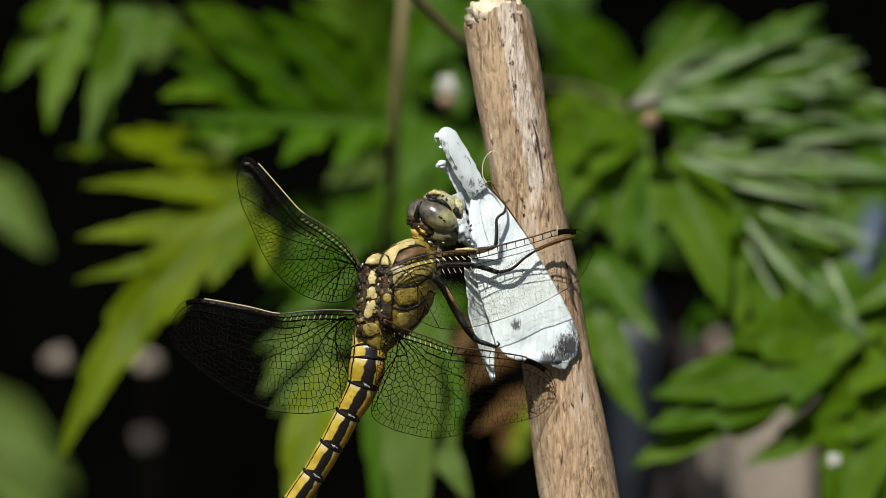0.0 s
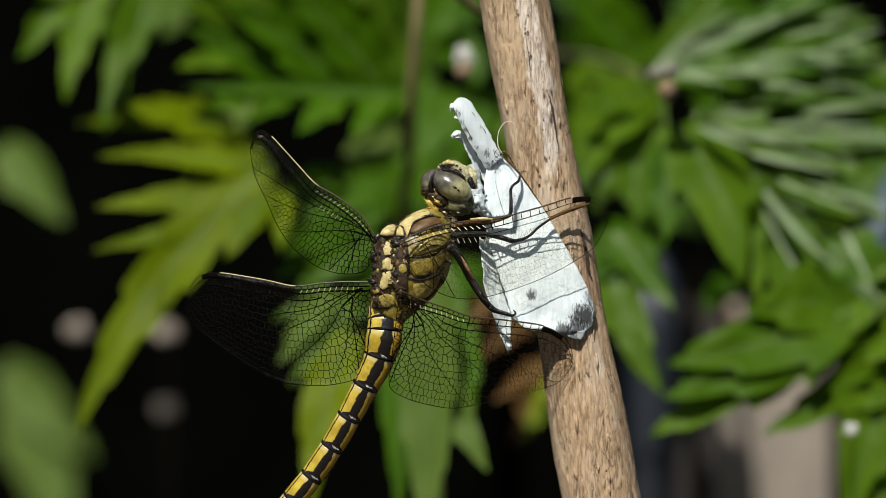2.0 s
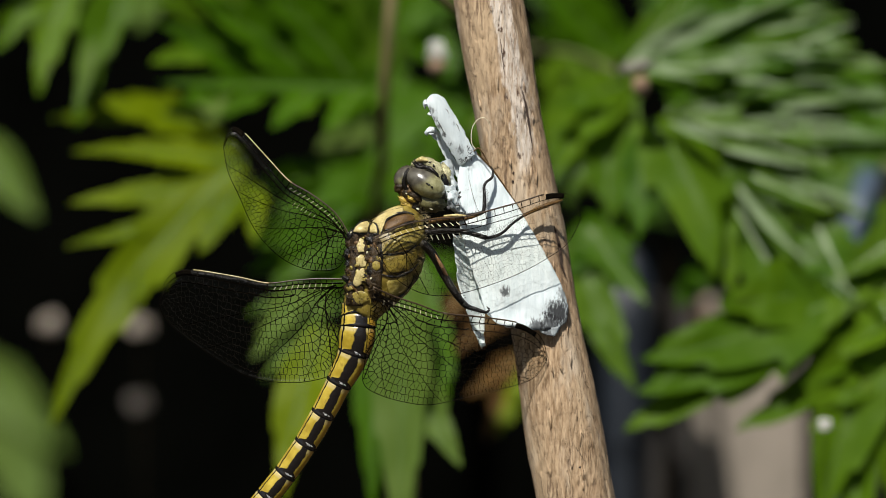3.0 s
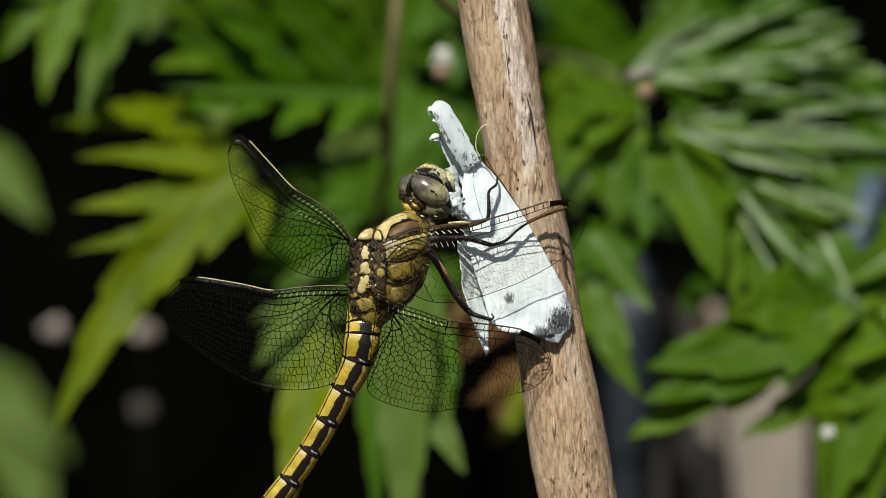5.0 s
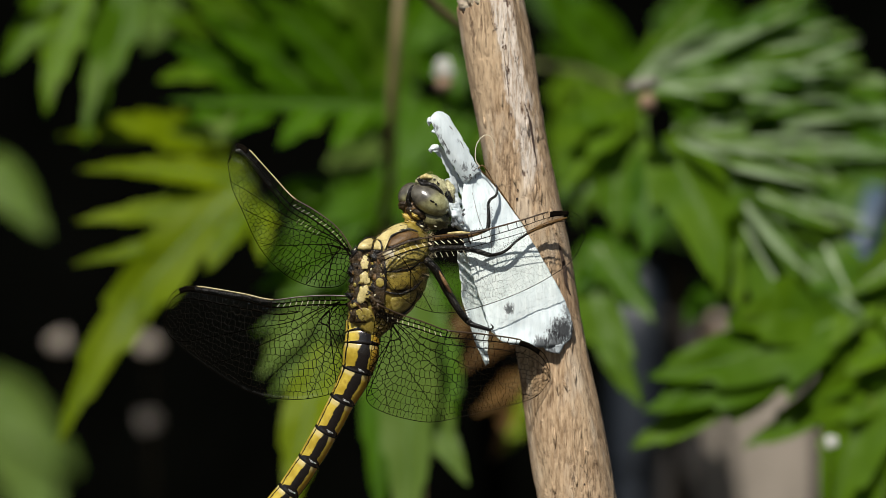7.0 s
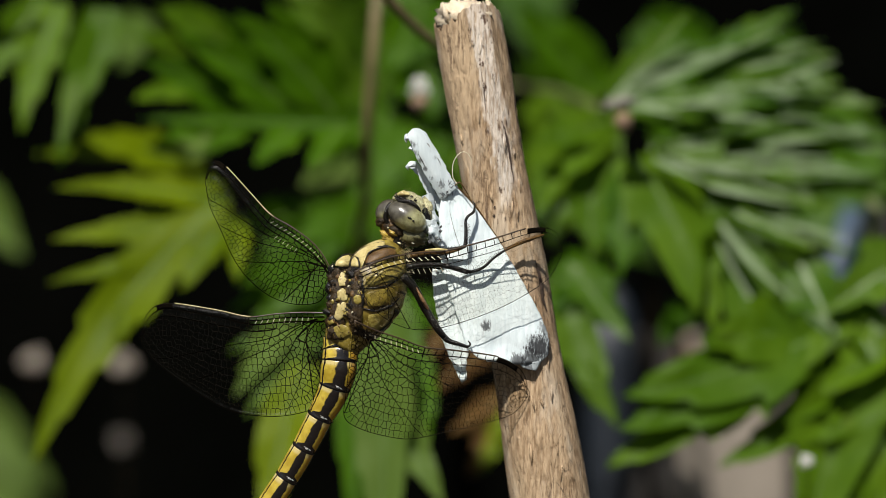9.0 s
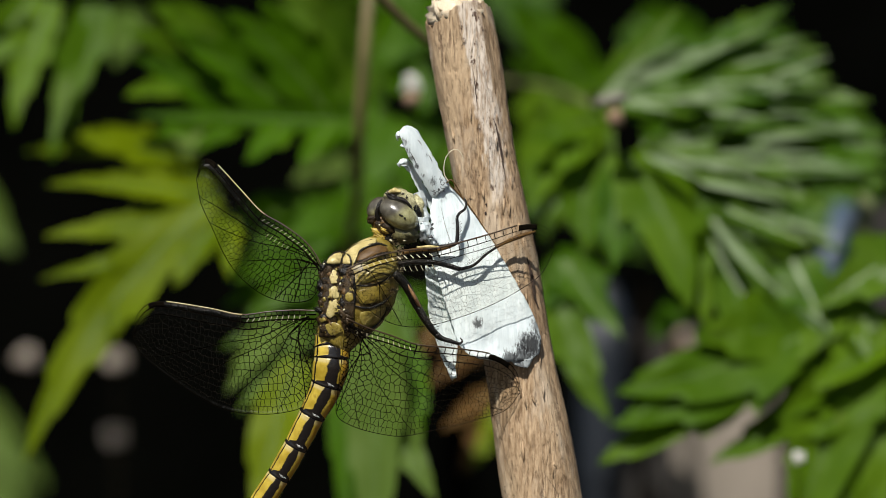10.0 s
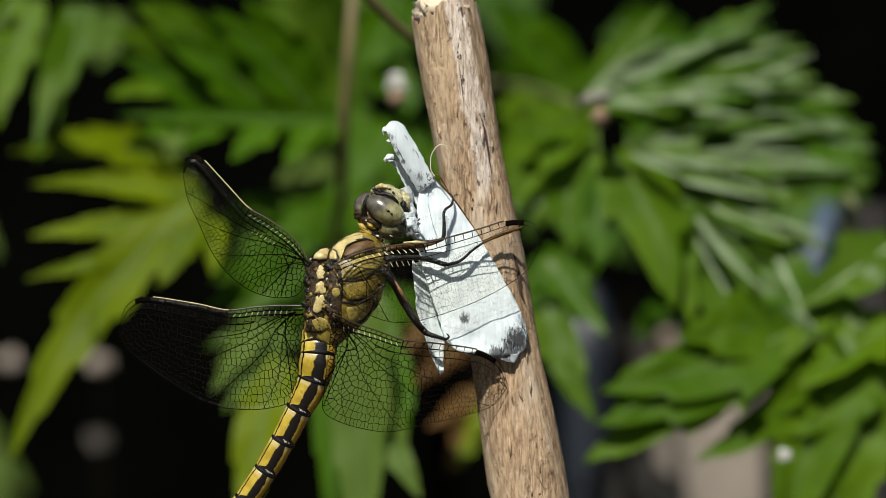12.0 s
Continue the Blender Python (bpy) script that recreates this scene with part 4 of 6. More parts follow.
def dragonfly():
    fly = thing("dragonfly", (-8.57, -11, -0.74), "yellow and black skimmer dragonfly with clear wings, feeding on the stem", "dragonfly")
    part("thorax", tube(THORAX_PATH, THORAX_R, 48, 1.0, wob=0.05), FLANK, fly, "hairy olive-yellow thorax")
    part("back", tube(BACK_PATH, BACK_R, 24, 0.85, wob=0.45), DARKBROWN, fly, "dark brown back between the wings")

    def plate(outline, lift, dome, mat, label):
        part("plate", scute(outline, lift, dome), mat, fly, label)

    plate([(-14.46, 0.82), (-14.13, 1.56), (-13.39, 2.22), (-12.49, 2.46), (-12.16, 2.14), (-12.32, 1.40), (-12.41, 0.74), (-13.48, 0.66)], 0.4, 0.4, PALEYEL, "pale yellow hump before the wings")
    plate([(-12.08, 0.74), (-12.00, 1.56), (-11.59, 2.22), (-11.09, 1.73), (-10.93, 0.66)], 0.45, 0.3, PALEYEL, "pale yellow hump before the wings")
    plate([(-11.83, 2.38), (-10.85, 3.20), (-9.61, 4.11), (-8.30, 4.60), (-7.23, 4.52), (-7.15, 3.86), (-8.30, 3.45), (-9.37, 2.88), (-10.02, 2.05), (-10.44, 0.58), (-10.76, 1.40), (-11.26, 2.14)], 0.12, 0.25, PALEYEL, "pale yellow shoulder plate")
    plate([(-10.11, 1.15), (-9.70, 2.30), (-8.55, 3.04), (-6.90, 3.53), (-5.75, 3.29), (-5.34, 2.63), (-6.57, 2.22), (-7.72, 1.89), (-9.04, 1.31)], 0.08, 0.16, BROWN, "brown shoulder stripe")
    plate([(-7.07, 0.82), (-4.60, 1.73), (-4.03, 0.90), (-4.60, -0.25), (-5.92, -1.15), (-7.56, -1.73), (-9.04, -2.22), (-9.94, -1.73), (-9.78, -0.82), (-8.22, -0.08)], 0.05, 0.16, OLIVE, "pale olive side plate")
    plate([(-9.94, -3.20), (-8.55, -2.71), (-6.74, -2.38), (-5.09, -1.89), (-4.93, -3.04), (-6.24, -4.35), (-7.72, -5.01), (-9.53, -5.18)], 0.02, 0.14, FLANK, "olive brown side plate")
    plate([(-9.61, -6.33), (-8.05, -6.00), (-6.41, -5.26), (-5.59, -5.01), (-5.75, -6.16), (-6.90, -7.64), (-8.22, -8.55), (-9.20, -8.22)], 0.02, 0.16, OLIVE, "olive side plate")
    plate([(-12.08, 0.25), (-10.60, 0.08), (-10.27, -2.38), (-10.27, -5.26), (-10.60, -8.96), (-11.83, -9.28), (-12.32, -6.66), (-12.08, -3.20)], 0.06, 0.12, DARKBROWN, "dark brown wing roots")
    plate([(-13.97, -1.07), (-13.48, -0.08), (-12.98, -0.25), (-12.65, -1.23), (-12.74, -2.05), (-13.80, -2.14)], 0.1, 0.1, PALEYEL, "yellow plate on the back")
    plate([(-14.05, -2.88), (-13.23, -2.38), (-12.49, -3.04), (-12.57, -4.11), (-13.06, -4.35), (-13.97, -3.94)], 0.1, 0.1, PALEYEL, "yellow plate on the back")
    plate([(-14.30, -5.83), (-13.80, -4.68), (-12.90, -4.35), (-12.65, -5.18), (-12.98, -6.57), (-13.89, -7.23), (-14.46, -6.66)], 0.1, 0.1, PALEYEL, "yellow plate on the back")
    plate([(-11.67, -3.70), (-11.26, -3.37), (-10.60, -3.53), (-10.44, -4.35), (-11.01, -4.85), (-11.59, -4.44)], 0.2, 0.1, OLIVE, "small yellow plate")
    plate([(-12.98, -5.92), (-12.49, -5.75), (-12.24, -6.24), (-12.65, -6.57)], 0.2, 0.1, OLIVE, "small yellow plate")
    plate([(-14.63, -8.13), (-13.31, -7.64), (-12.32, -8.13), (-12.00, -9.12), (-13.31, -9.78), (-14.54, -9.45)], 0.05, 0.2, OLIVE, "tan plate before the abdomen")
    plate([(-15.61, -7.23), (-14.79, -6.98), (-14.38, -7.48), (-15.12, -7.81)], 0.3, 0.1, OLIVE, "small yellow plate")
    rnd = random.Random(14)
    for q, r in (((-14.79, 0.25), 0.75), ((-12.32, 0.00), 0.8), ((-11.67, -0.58), 0.7), ((-14.95, -0.90), 0.6), ((-15.12, -2.38), 0.65), ((-14.63, -1.73), 0.4), ((-15.12, -3.86), 0.6), ((-14.87, -4.85), 0.5), ((-15.12, -6.00), 0.65), ((-14.63, -6.98), 0.5), ((-11.83, -6.49), 0.7), ((-11.42, -7.48), 0.75),
                 ((-14.79, -8.79), 0.5), ((-11.91, -1.73), 0.55), ((-12.16, -2.88), 0.5), ((-11.75, -4.85), 0.6), ((-11.01, -0.58), 0.6), ((-12.41, -4.85), 0.45), ((-11.01, -6.08), 0.6), ((-10.85, -2.55), 0.5), ((-11.17, -8.63), 0.6)):
        c = (q[0], body_depth(q[0], q[1], 0.0), q[1])
        part("wing_joint", blob(c, (r * rnd.uniform(0.6, 1.5), r * 0.3, r * rnd.uniform(0.5, 1.2)), (0, rnd.uniform(-60, 60), 0), 1.3, 3.5, 12, 18), rnd.choice((BLACK, DARKBROWN)), fly, "dark wing joint")

    for i in range(80):
        q = (rnd.uniform(-15.2, -10.6), rnd.uniform(-9.2, 0.4))
        r = rnd.uniform(0.16, 0.42)
        c = (q[0], body_depth(q[0], q[1], 0.02), q[1])
        part("wing_joint", blob(c, (r * rnd.uniform(0.5, 1.4), r * 0.4, r * rnd.uniform(0.5, 1.4)), (0, rnd.uniform(-80, 80), 0), 1.0, 3, 8, 12), rnd.choice((OLIVE, BROWN, BROWN, BROWN, BLACK, DARKBROWN)), fly, "small knobbly wing joint")

    def plate_edge(line, w):
        path = np.array([(p[0], body_depth(p[0], p[1], 0.16 if p[1] > 0.08 else 0.06), p[1]) for p in spline([(*q, 0) for q in line], 26)])
        part("plate_edge", tube(path, (w * 0.3, w * 0.8, w * 0.6, w * 0.9, w * 0.25), 7, 0.45, wob=0.7), BLACK, fly, "black line along a plate")

    plate_edge(((-14.46, 0.82), (-14.13, 1.56), (-13.31, 2.38), (-12.32, 2.55), (-11.75, 2.38), (-10.85, 3.20)), 0.16)
    plate_edge(((-12.32, 0.74), (-12.08, 1.73), (-11.75, 2.30)), 0.14)
    plate_edge(((-10.85, 0.41), (-11.01, 1.56), (-11.50, 2.22)), 0.22)
    plate_edge(((-11.17, 3.04), (-9.86, 3.70), (-8.55, 4.11), (-7.23, 4.44)), 0.13)
    plate_edge(((-10.35, 0.58), (-9.94, 2.14), (-8.55, 3.29), (-6.90, 3.70), (-5.59, 3.37)), 0.26)
    plate_edge(((-10.02, 1.07), (-8.87, 1.23), (-6.90, 2.05), (-5.09, 2.55)), 0.26)
    plate_edge(((-14.30, 0.58), (-12.32, 0.58), (-10.52, 0.41)), 0.24)
    plate_edge(((-10.60, -2.38), (-8.55, -2.38), (-6.57, -1.89), (-4.77, -0.90)), 0.16)
    plate_edge(((-9.86, -2.38), (-8.87, -1.48), (-6.90, -0.99), (-5.59, -0.90)), 0.1)
    plate_edge(((-10.35, -5.34), (-8.22, -5.67), (-6.24, -4.85), (-4.93, -3.70)), 0.26)
    plate_edge(((-10.44, -0.90), (-10.27, -3.20), (-10.35, -5.26)), 0.24)
    plate_edge(((-9.20, -3.29), (-8.71, -4.03), (-8.87, -5.09)), 0.08)
    plate_edge(((-6.41, -2.55), (-6.74, -3.53), (-7.39, -4.77)), 0.12)
    plate_edge(((-7.72, -3.04), (-7.48, -3.86), (-7.72, -4.85)), 0.07)
    plate_edge(((-5.59, -5.18), (-6.08, -6.82), (-7.39, -8.38), (-8.87, -8.96)), 0.2)
    for q, r in (((-12.41, -2.14), 0.2), ((-11.83, -5.92), 0.18), ((-14.79, 0.74), 0.18)):
        part("bare_spot", blob((q[0], body_depth(q[0], q[1], 0.3), q[1]), (r * 0.6, 0.1, r), (0, 25, 0), 0.6, 2, 7, 10), BARS, fly, "small pale joint skin")
    # soft pale hair on the thorax
    rnd = random.Random(8)
    hair = []
    for i in range(2600):
        k = rnd.randrange(2, 36)
        a = rnd.uniform(0, 2 * math.pi)
        c, r = THORAX_PATH[k], THORAX_R[k]
        d = np.array((math.cos(a), -abs(math.sin(a)) * 0.9, rnd.uniform(-0.3, 0.5) + math.sin(a) * 0.4))
        d /= np.linalg.norm(d)
        hair.append((c + d * r * 0.97, c + d * (r + rnd.uniform(0.2, 0.9))))
    part("hair", rods(hair, [0.0065] * len(hair)), HAIR, fly, "fine pale hair", smooth=False)

    # abdomen, segment by segment
    path = spline([(-13.76, -11.5, -9.47), (-13.67, -12, -13.09), (-14.50, -11.5, -17.22), (-16.57, -10.7, -21.35), (-18.82, -9.7, -25.75), (-21.40, -8.5, -30.24), (-24.40, -7.5, -34.65), (-27.65, -6.5, -38.66), (-30.58, -5.5, -42.18), (-32.67, -5, -44.69)], 200)
    rad = np.interp(np.linspace(0, 1, 200), np.linspace(0, 1, 10), (2.35, 2.62, 2.18, 1.86, 1.8, 1.74, 1.7, 1.7, 1.5, 0.85))
    cuts = (-9.44, -11.33, -13.05, -16.83, -21.34, -25.86, -30.29, -34.64, -38.09, -41.37, -44.24)
    marks = [int(np.argmin(np.abs(path[:, 2] - c))) for c in cuts]
    for i in range(10):
        a, b = marks[i], marks[i + 1]
        m = b - a + 1
        swell = 1 + 0.05 * np.sin(np.linspace(0.1, math.pi, m)) - 0.03
        swell[-2:] *= 1.05
        part("abdomen_segment", tube(path[a:b + 1], rad[a:b + 1] * swell, 32, 0.9), ABDOMEN, fly, "yellow and black banded abdomen segment")
        if 1 < i < 9:
            # small silvery blobs that paint the glints at each joint
            for dx, dz, r in ((0.45, 0.05, 0.24), (0.95, -0.2, 0.13), (0.2, 0.3, 0.1)):
                q = path[b] + np.array((dx, -rad[b] * 0.93, dz))
                part("joint_glint", blob(tuple(q), (r * 1.4, 0.1, r * 0.6), (0, 40, 0), 1.0, 2.5, 8, 12), JOINT_GLINT, fly, "silvery fleck painted as a glint on the joint")
    for dx in (-5, 6):
        part("tail_appendage", tube([(-32.50 + dx / 12, -5, -44.53), (-33.17 + dx / 12, -4.8, -45.53), (-33.67 + dx / 12, -4.7, -46.20)], (0.35, 0.3, 0.08), 8), BLACK, fly)

    # head
    head = part("head", blob((-3.46, -10, 7.34), (3.0, 3.2, 3.2), (0, 20, 0), 0.12), BLACK, fly, "dark head capsule")
    part("eye", blob((-3.95, -12.5, 7.98), (3.15, 2.5, 1.98), (0, 33, 0), 0.0, 1, 26, 36), EYE, head, "large grey-brown and olive compound eye", at=(-3.95, -12.5, 7.98))
    part("eye", blob((-6.93, -10.4, 8.82), (1.55, 2.2, 1.9), (0, 40, 0), 0.0, 1, 24, 32), EYE, head, "large grey-brown and olive compound eye", at=(-6.93, -10.4, 8.82))
    part("frons", tube(spline([(-6.01, -11.6, 10.54), (-5.27, -12, 10.95), (-4.12, -12.1, 11.03), (-2.96, -12.1, 10.54), (-2.22, -11.9, 9.72), (-1.73, -11.4, 8.49)], 26), (0.3, 0.62, 0.78, 0.85, 0.85, 0.5), 18, wob=0.5), FACE, head, "mottled yellow-olive brow and face")
    part("brow_ridge", tube(spline([(-5.59, -12.7, 11.11), (-4.77, -12.9, 11.43), (-3.62, -12.9, 11.27)], 14), (0.2, 0.5, 0.2), 10, wob=0.8), PALEYEL, head, "yellow ridge of the brow")
    part("brow_line", tube(spline([(-5.92, -12.8, 11.11), (-5.10, -13.4, 10.36), (-3.78, -13.8, 10.27), (-2.55, -13.7, 9.45), (-1.89, -12.9, 8.47)], 18), (0.08, 0.26, 0.3, 0.24, 0.08), 8, wob=0.9), BLACK, head, "black line between eyes and brow")
    part("face_plate", blob((-1.16, -10, 9.16), (0.95, 1.2, 1.7), (0, -10, 0), 0.3, 2), FACE, head, "pale olive upper lip")
    part("jaw", blob((-1.16, -9.7, 7.34), (0.9, 1.1, 1.1), (0, 20, 0), 0.5, 2), FACE, head, "olive jaw")
    part("jaw", blob((-0.50, -8.7, 8.34), (0.55, 0.8, 0.8), (0, 0, 0), 0.5, 2), BROWN, head)
    part("cheek", blob((-3.13, -11.2, 5.19), (2.1, 2.2, 1.4), (0, 15, 0), 0.3, 2), plain("olive_cheek", (0.03, 0.028, 0.012), (0.18, 0.165, 0.07), 0.5, 900, 0.4, 0.0001), head, "shaded olive cheek")
    part("occiput", blob((-6.26, -11.3, 6.51), (1.5, 1.2, 1.7), (0, -30, 0), 0.3, 2), BROWN, head, "brown back of the head")
    for p, r in (((-6.67, -11.9, 4.69), 0.9), ((-7.16, -12, 5.43), 0.7), ((-6.01, -12.5, 5.68), 0.6)):
        part("neck_plate", blob(p, (r * 1.1, r * 0.45, r * 0.55), (0, 30, 0), 0.9, 2.5), YELLOW, head, "yellow collar plate")
    part("neck", tube([(-6.93, -10.5, 4.04), (-5.28, -10.5, 4.70), (-3.79, -10.1, 5.69)], (1.5, 1.6, 2.0), 14, wob=0.2), BLACK, head)
    for line in ([(-6.42, -12.8, 10.12), (-6.91, -12.9, 9.13), (-7.08, -12.6, 7.82), (-6.58, -12.4, 6.83)],):
        part("eye_margin", tube(spline(line, 12), (0.12, 0.34, 0.36, 0.14), 7, wob=0.4), BLACK, head, "black rim of the eye")
    for p, ax, tu in (((-3.61, -15, 7.80), (0.3, 0.12, 0.12), 20), ((-3.04, -14.9, 7.39), (0.16, 0.1, 0.1), 20), ((-5.35, -12.75, 11.02), (0.55, 0.25, 0.3), 60), ((-4.69, -13, 10.69), (0.5, 0.25, 0.22), 20), ((-3.46, -12.8, 10.94), (0.35, 0.2, 0.14), -20), ((-2.71, -12.75, 10.61), (0.25, 0.2, 0.4), 10),
                     ((-4.36, -12.6, 11.52), (0.3, 0.2, 0.16), 0), ((-1.65, -12.2, 9.14), (0.2, 0.3, 0.55), 10), ((-0.99, -11.2, 8.16), (0.3, 0.3, 0.6), -20), ((-1.07, -10.9, 6.68), (0.4, 0.3, 0.6), 10)):
        part("dark_mark", blob(p, ax, (0, tu, 0), 1.0, 2.5, 8, 12), BLACK, head, "small dark mark")
    # dark lumps stand in for the shade of the recess behind the eye
    for p, ax in (((-7.66, -11.6, 7.50), (0.8, 0.6, 0.9)), ((-6.67, -12.2, 6.67), (0.7, 0.4, 0.7)), ((-5.27, -12.6, 6.01), (1.1, 0.4, 0.6))):
        part("hollow_shade", blob(p, ax, (0, 30, 0), 0.8, 2, 10, 14), DARKBROWN, head, "dark lump that paints shade behind the eye")
    for p, ax in (((-6.75, -12.9, 6.42), (0.12, 0.1, 0.1)), ((-5.10, -13.3, 4.19), (0.25, 0.1, 0.12)), ((-3.13, -12.8, 4.20), (0.3, 0.1, 0.1))):
        part("bare_spot", blob(p, ax, (0, 20, 0), 0.8, 2, 7, 10), BARS, head, "small pale joint skin")
    bristles = []
    for i in range(120):
        a = rnd.uniform(0, 2 * math.pi)
        c = np.array((-3.95, -11.8, 10.62)) if i % 2 else np.array((-2.39, -11.6, 9.31))
        d = np.array((math.cos(a), -0.5 * abs(math.sin(a * 3)), abs(math.sin(a))))
        d /= np.linalg.norm(d)
        bristles.append((c + d * 0.8, c + d * rnd.uniform(1.2, 1.8)))
    part("brow_hair", rods(bristles, [0.011] * len(bristles)), HAIR, head, "short pale bristles", smooth=False)

    # legs on the near side
    def leg(pieces, spines):
        upper = None
        for name, pts, radii, mat, label in pieces:
            ob = part(name, tube(spline(pts, 14), radii, 9, wob=0.12), mat, fly if upper is None else upper, label)
            upper = upper or ob
        comb = []
        for a, b, down in spines:
            a, b = np.array(a), np.array(b)
            for i in range(13):
                q = a + (b - a) * (i + 0.5) / 13
                comb.append((q, q + np.array(down) * (0.7 + 0.25 * (i % 2))))
        if comb:
            part("spine_comb", rods(comb, [0.04] * len(comb)), BLACK, upper, smooth=False)

    leg((("foreleg", [(-3.46, -12.705, 2.39), (-0.99, -12, 2.80), (1.81, -11.156, 2.88), (3.79, -11.06, 3.46)], (0.42, 0.36, 0.32, 0.26), BROWN, "brown foreleg"),
         ("stripe", [(-1.32, -12, 3.21), (0.49, -12, 3.29), (2.31, -11.132, 3.21)], (0.12, 0.26, 0.1), PALEYEL, "yellow stripe"),
         ("tibia", [(1.32, -11.18, 3.21), (3.38, -11.08, 3.46), (4.45, -11.028, 3.87), (4.62, -11.02, 5.69), (4.53, -10.945, 7.50)], (0.32, 0.3, 0.3, 0.26, 0.22), BLACK, "black tibia"),
         ("tarsus", [(4.53, -10.945, 7.50), (4.86, -10.835, 8.16), (5.69, -9.6, 8.83), (5.86, -8.9, 9.83), (5.54, -8.5, 10.49)], (0.22, 0.2, 0.2, 0.17, 0.08), BLACK, "black clawed foot")),
        (((4.62, -11.02, 4.20), (4.62, -10.945, 7.34), (0.7, -0.2, -0.4)), ((1.32, -11.18, 3.05), (3.96, -11.052, 3.54), (0.1, -0.2, 0.6))))
    leg((("middle_leg", [(-4.03, -13.255, 0.74), (-1.15, -12, 1.07), (1.73, -11.16, 0.91), (5.03, -11, 0.00)], (0.42, 0.4, 0.38, 0.36), BLACK, "black middle leg"),
         ("tibia", [(5.03, -11, 0.00), (6.93, -10.6, 0.58), (8.75, -9.6, 2.15), (10.25, -8.4, 3.22)], (0.26, 0.22, 0.2, 0.18), BLACK, "black tibia"),
         ("tarsus", [(10.25, -8.4, 3.22), (11.8, -7.6, 4.05), (14.0, -6.9, 4.95), (16.1, -6.3, 5.6)], (0.2, 0.3, 0.34, 0.14), BROWN, "brown clawed foot")),
        (((5.44, -11, 0.08), (9.75, -8.8, 2.89), (0.3, -0.2, 0.7)),))
    leg((("hind_leg", [(-4.60, -13.53, -0.58), (-2.96, -13.255, -2.22), (-1.15, -12, -5.52), (0.49, -12, -8.15), (1.57, -11.168, -9.48)], (0.7, 0.66, 0.62, 0.55, 0.45), BLACK, "black and brown hind leg"),
         ("stripe", [(-2.63, -13.6675, -2.22), (-1.64, -13.365, -4.03), (-0.66, -12, -5.85), (0.00, -12, -7.00)], (0.1, 0.3, 0.26, 0.06), plain("leg_tan", (0.2, 0.1, 0.045), (0.34, 0.2, 0.1), 0.4, 900), "tan stripe"),
         ("tibia", [(1.57, -11.168, -9.48), (2.31, -11.132, -10.05), (3.63, -11.055, -10.47), (4.95, -10.505, -10.88)], (0.5, 0.36, 0.3, 0.24), BLACK, "black tibia"),
         ("tarsus", [(4.95, -10.505, -10.88), (5.36, -10.175, -10.48), (5.03, -9.955, -9.98)], (0.2, 0.16, 0.06), BLACK, "black clawed foot")),
        (((1.57, -11, -9.64), (4.78, -10.6, -10.80), (-0.2, -0.2, -0.7)), ((-0.99, -11.6, -4.86), (1.65, -11, -8.98), (0.6, -0.2, 0.2)), ((-1.48, -12, -4.86), (1.32, -11.18, -9.15), (-0.5, -0.2, -0.3)),))

    # wings
    dragonfly_wing(fly, "fore_wing", [(-14.95, 0.08), (-16.27, 2.46), (-17.91, 4.35), (-20.87, 6.49), (-23.91, 8.30), (-27.03, 11.59), (-30.57, 15.37), (-31.88, 16.10), (-32.87, 15.53), (-33.52, 13.23)],
                   [(-15.12, -1.15), (-15.78, -3.20), (-17.17, -4.60), (-20.46, -4.77), (-23.91, -3.62), (-27.03, -1.15), (-29.25, 1.89), (-31.14, 6.00), (-32.78, 9.53), (-33.52, 13.23)], -13, 0.14, -0.5, 0.445, (0.815, 0.88), COSTA, (0.07, 0.034), 1.35, 0.92, 1)
    dragonfly_wing(fly, "hind_wing", [(-15.45, -6.08), (-19.23, -6.00), (-22.92, -6.24), (-26.95, -6.66), (-31.55, -5.75), (-38.13, -4.77), (-40.43, -5.09), (-42.07, -6.74), (-42.89, -9.78)],
                   [(-15.28, -7.72), (-15.78, -12.24), (-16.27, -16.35), (-17.17, -19.64), (-20.87, -20.95), (-25.14, -21.12), (-29.50, -20.38), (-34.02, -17.99), (-38.54, -14.87), (-41.82, -12.08), (-42.89, -9.78)], -13, 0.14, -0.5, 0.377, (0.745, 0.825), COSTA, (0.074, 0.034), 1.4, 1.0, 2)
    dragonfly_wing(fly, "fore_wing", [(-11.50, -0.08), (-7.72, 1.64), (-3.62, 2.63), (1.73, 3.12), (6.24, 4.27), (9.94, 5.34), (13.64, 6.49), (16.43, 6.57), (18.08, 5.59), (18.82, 2.96)],
                   [(-11.17, -1.40), (-9.78, -4.03), (-7.72, -6.33), (-4.44, -8.05), (-0.74, -8.38), (3.78, -7.39), (9.12, -5.42), (13.64, -3.04), (16.93, -0.58), (18.82, 2.96)], -18.6, 0.325, 0.7, 0.40, (0.775, 0.855), COSTA_DARK, (0.021, 0.012), 1.0, 0.9, 3, 0.3)
    dragonfly_wing(fly, "hind_wing", [(-11.50, -7.15), (-8.55, -8.46), (-4.85, -9.70), (-1.31, -10.93), (3.37, -11.42), (9.53, -12.32), (12.41, -13.89), (13.56, -15.69), (13.89, -17.99)],
                   [(-11.67, -8.55), (-12.16, -13.06), (-12.74, -17.99), (-12.90, -21.28), (-10.60, -22.92), (-6.90, -23.99), (-3.20, -24.40), (1.31, -23.50), (6.24, -22.35), (11.59, -20.71), (13.89, -17.99)], -17.0, 0.395, -0.4, 0.37, (0.735, 0.845), COSTA_DARK, (0.072, 0.034), 1.3, 1.0, 4)
    return fly


dragon = dragonfly()


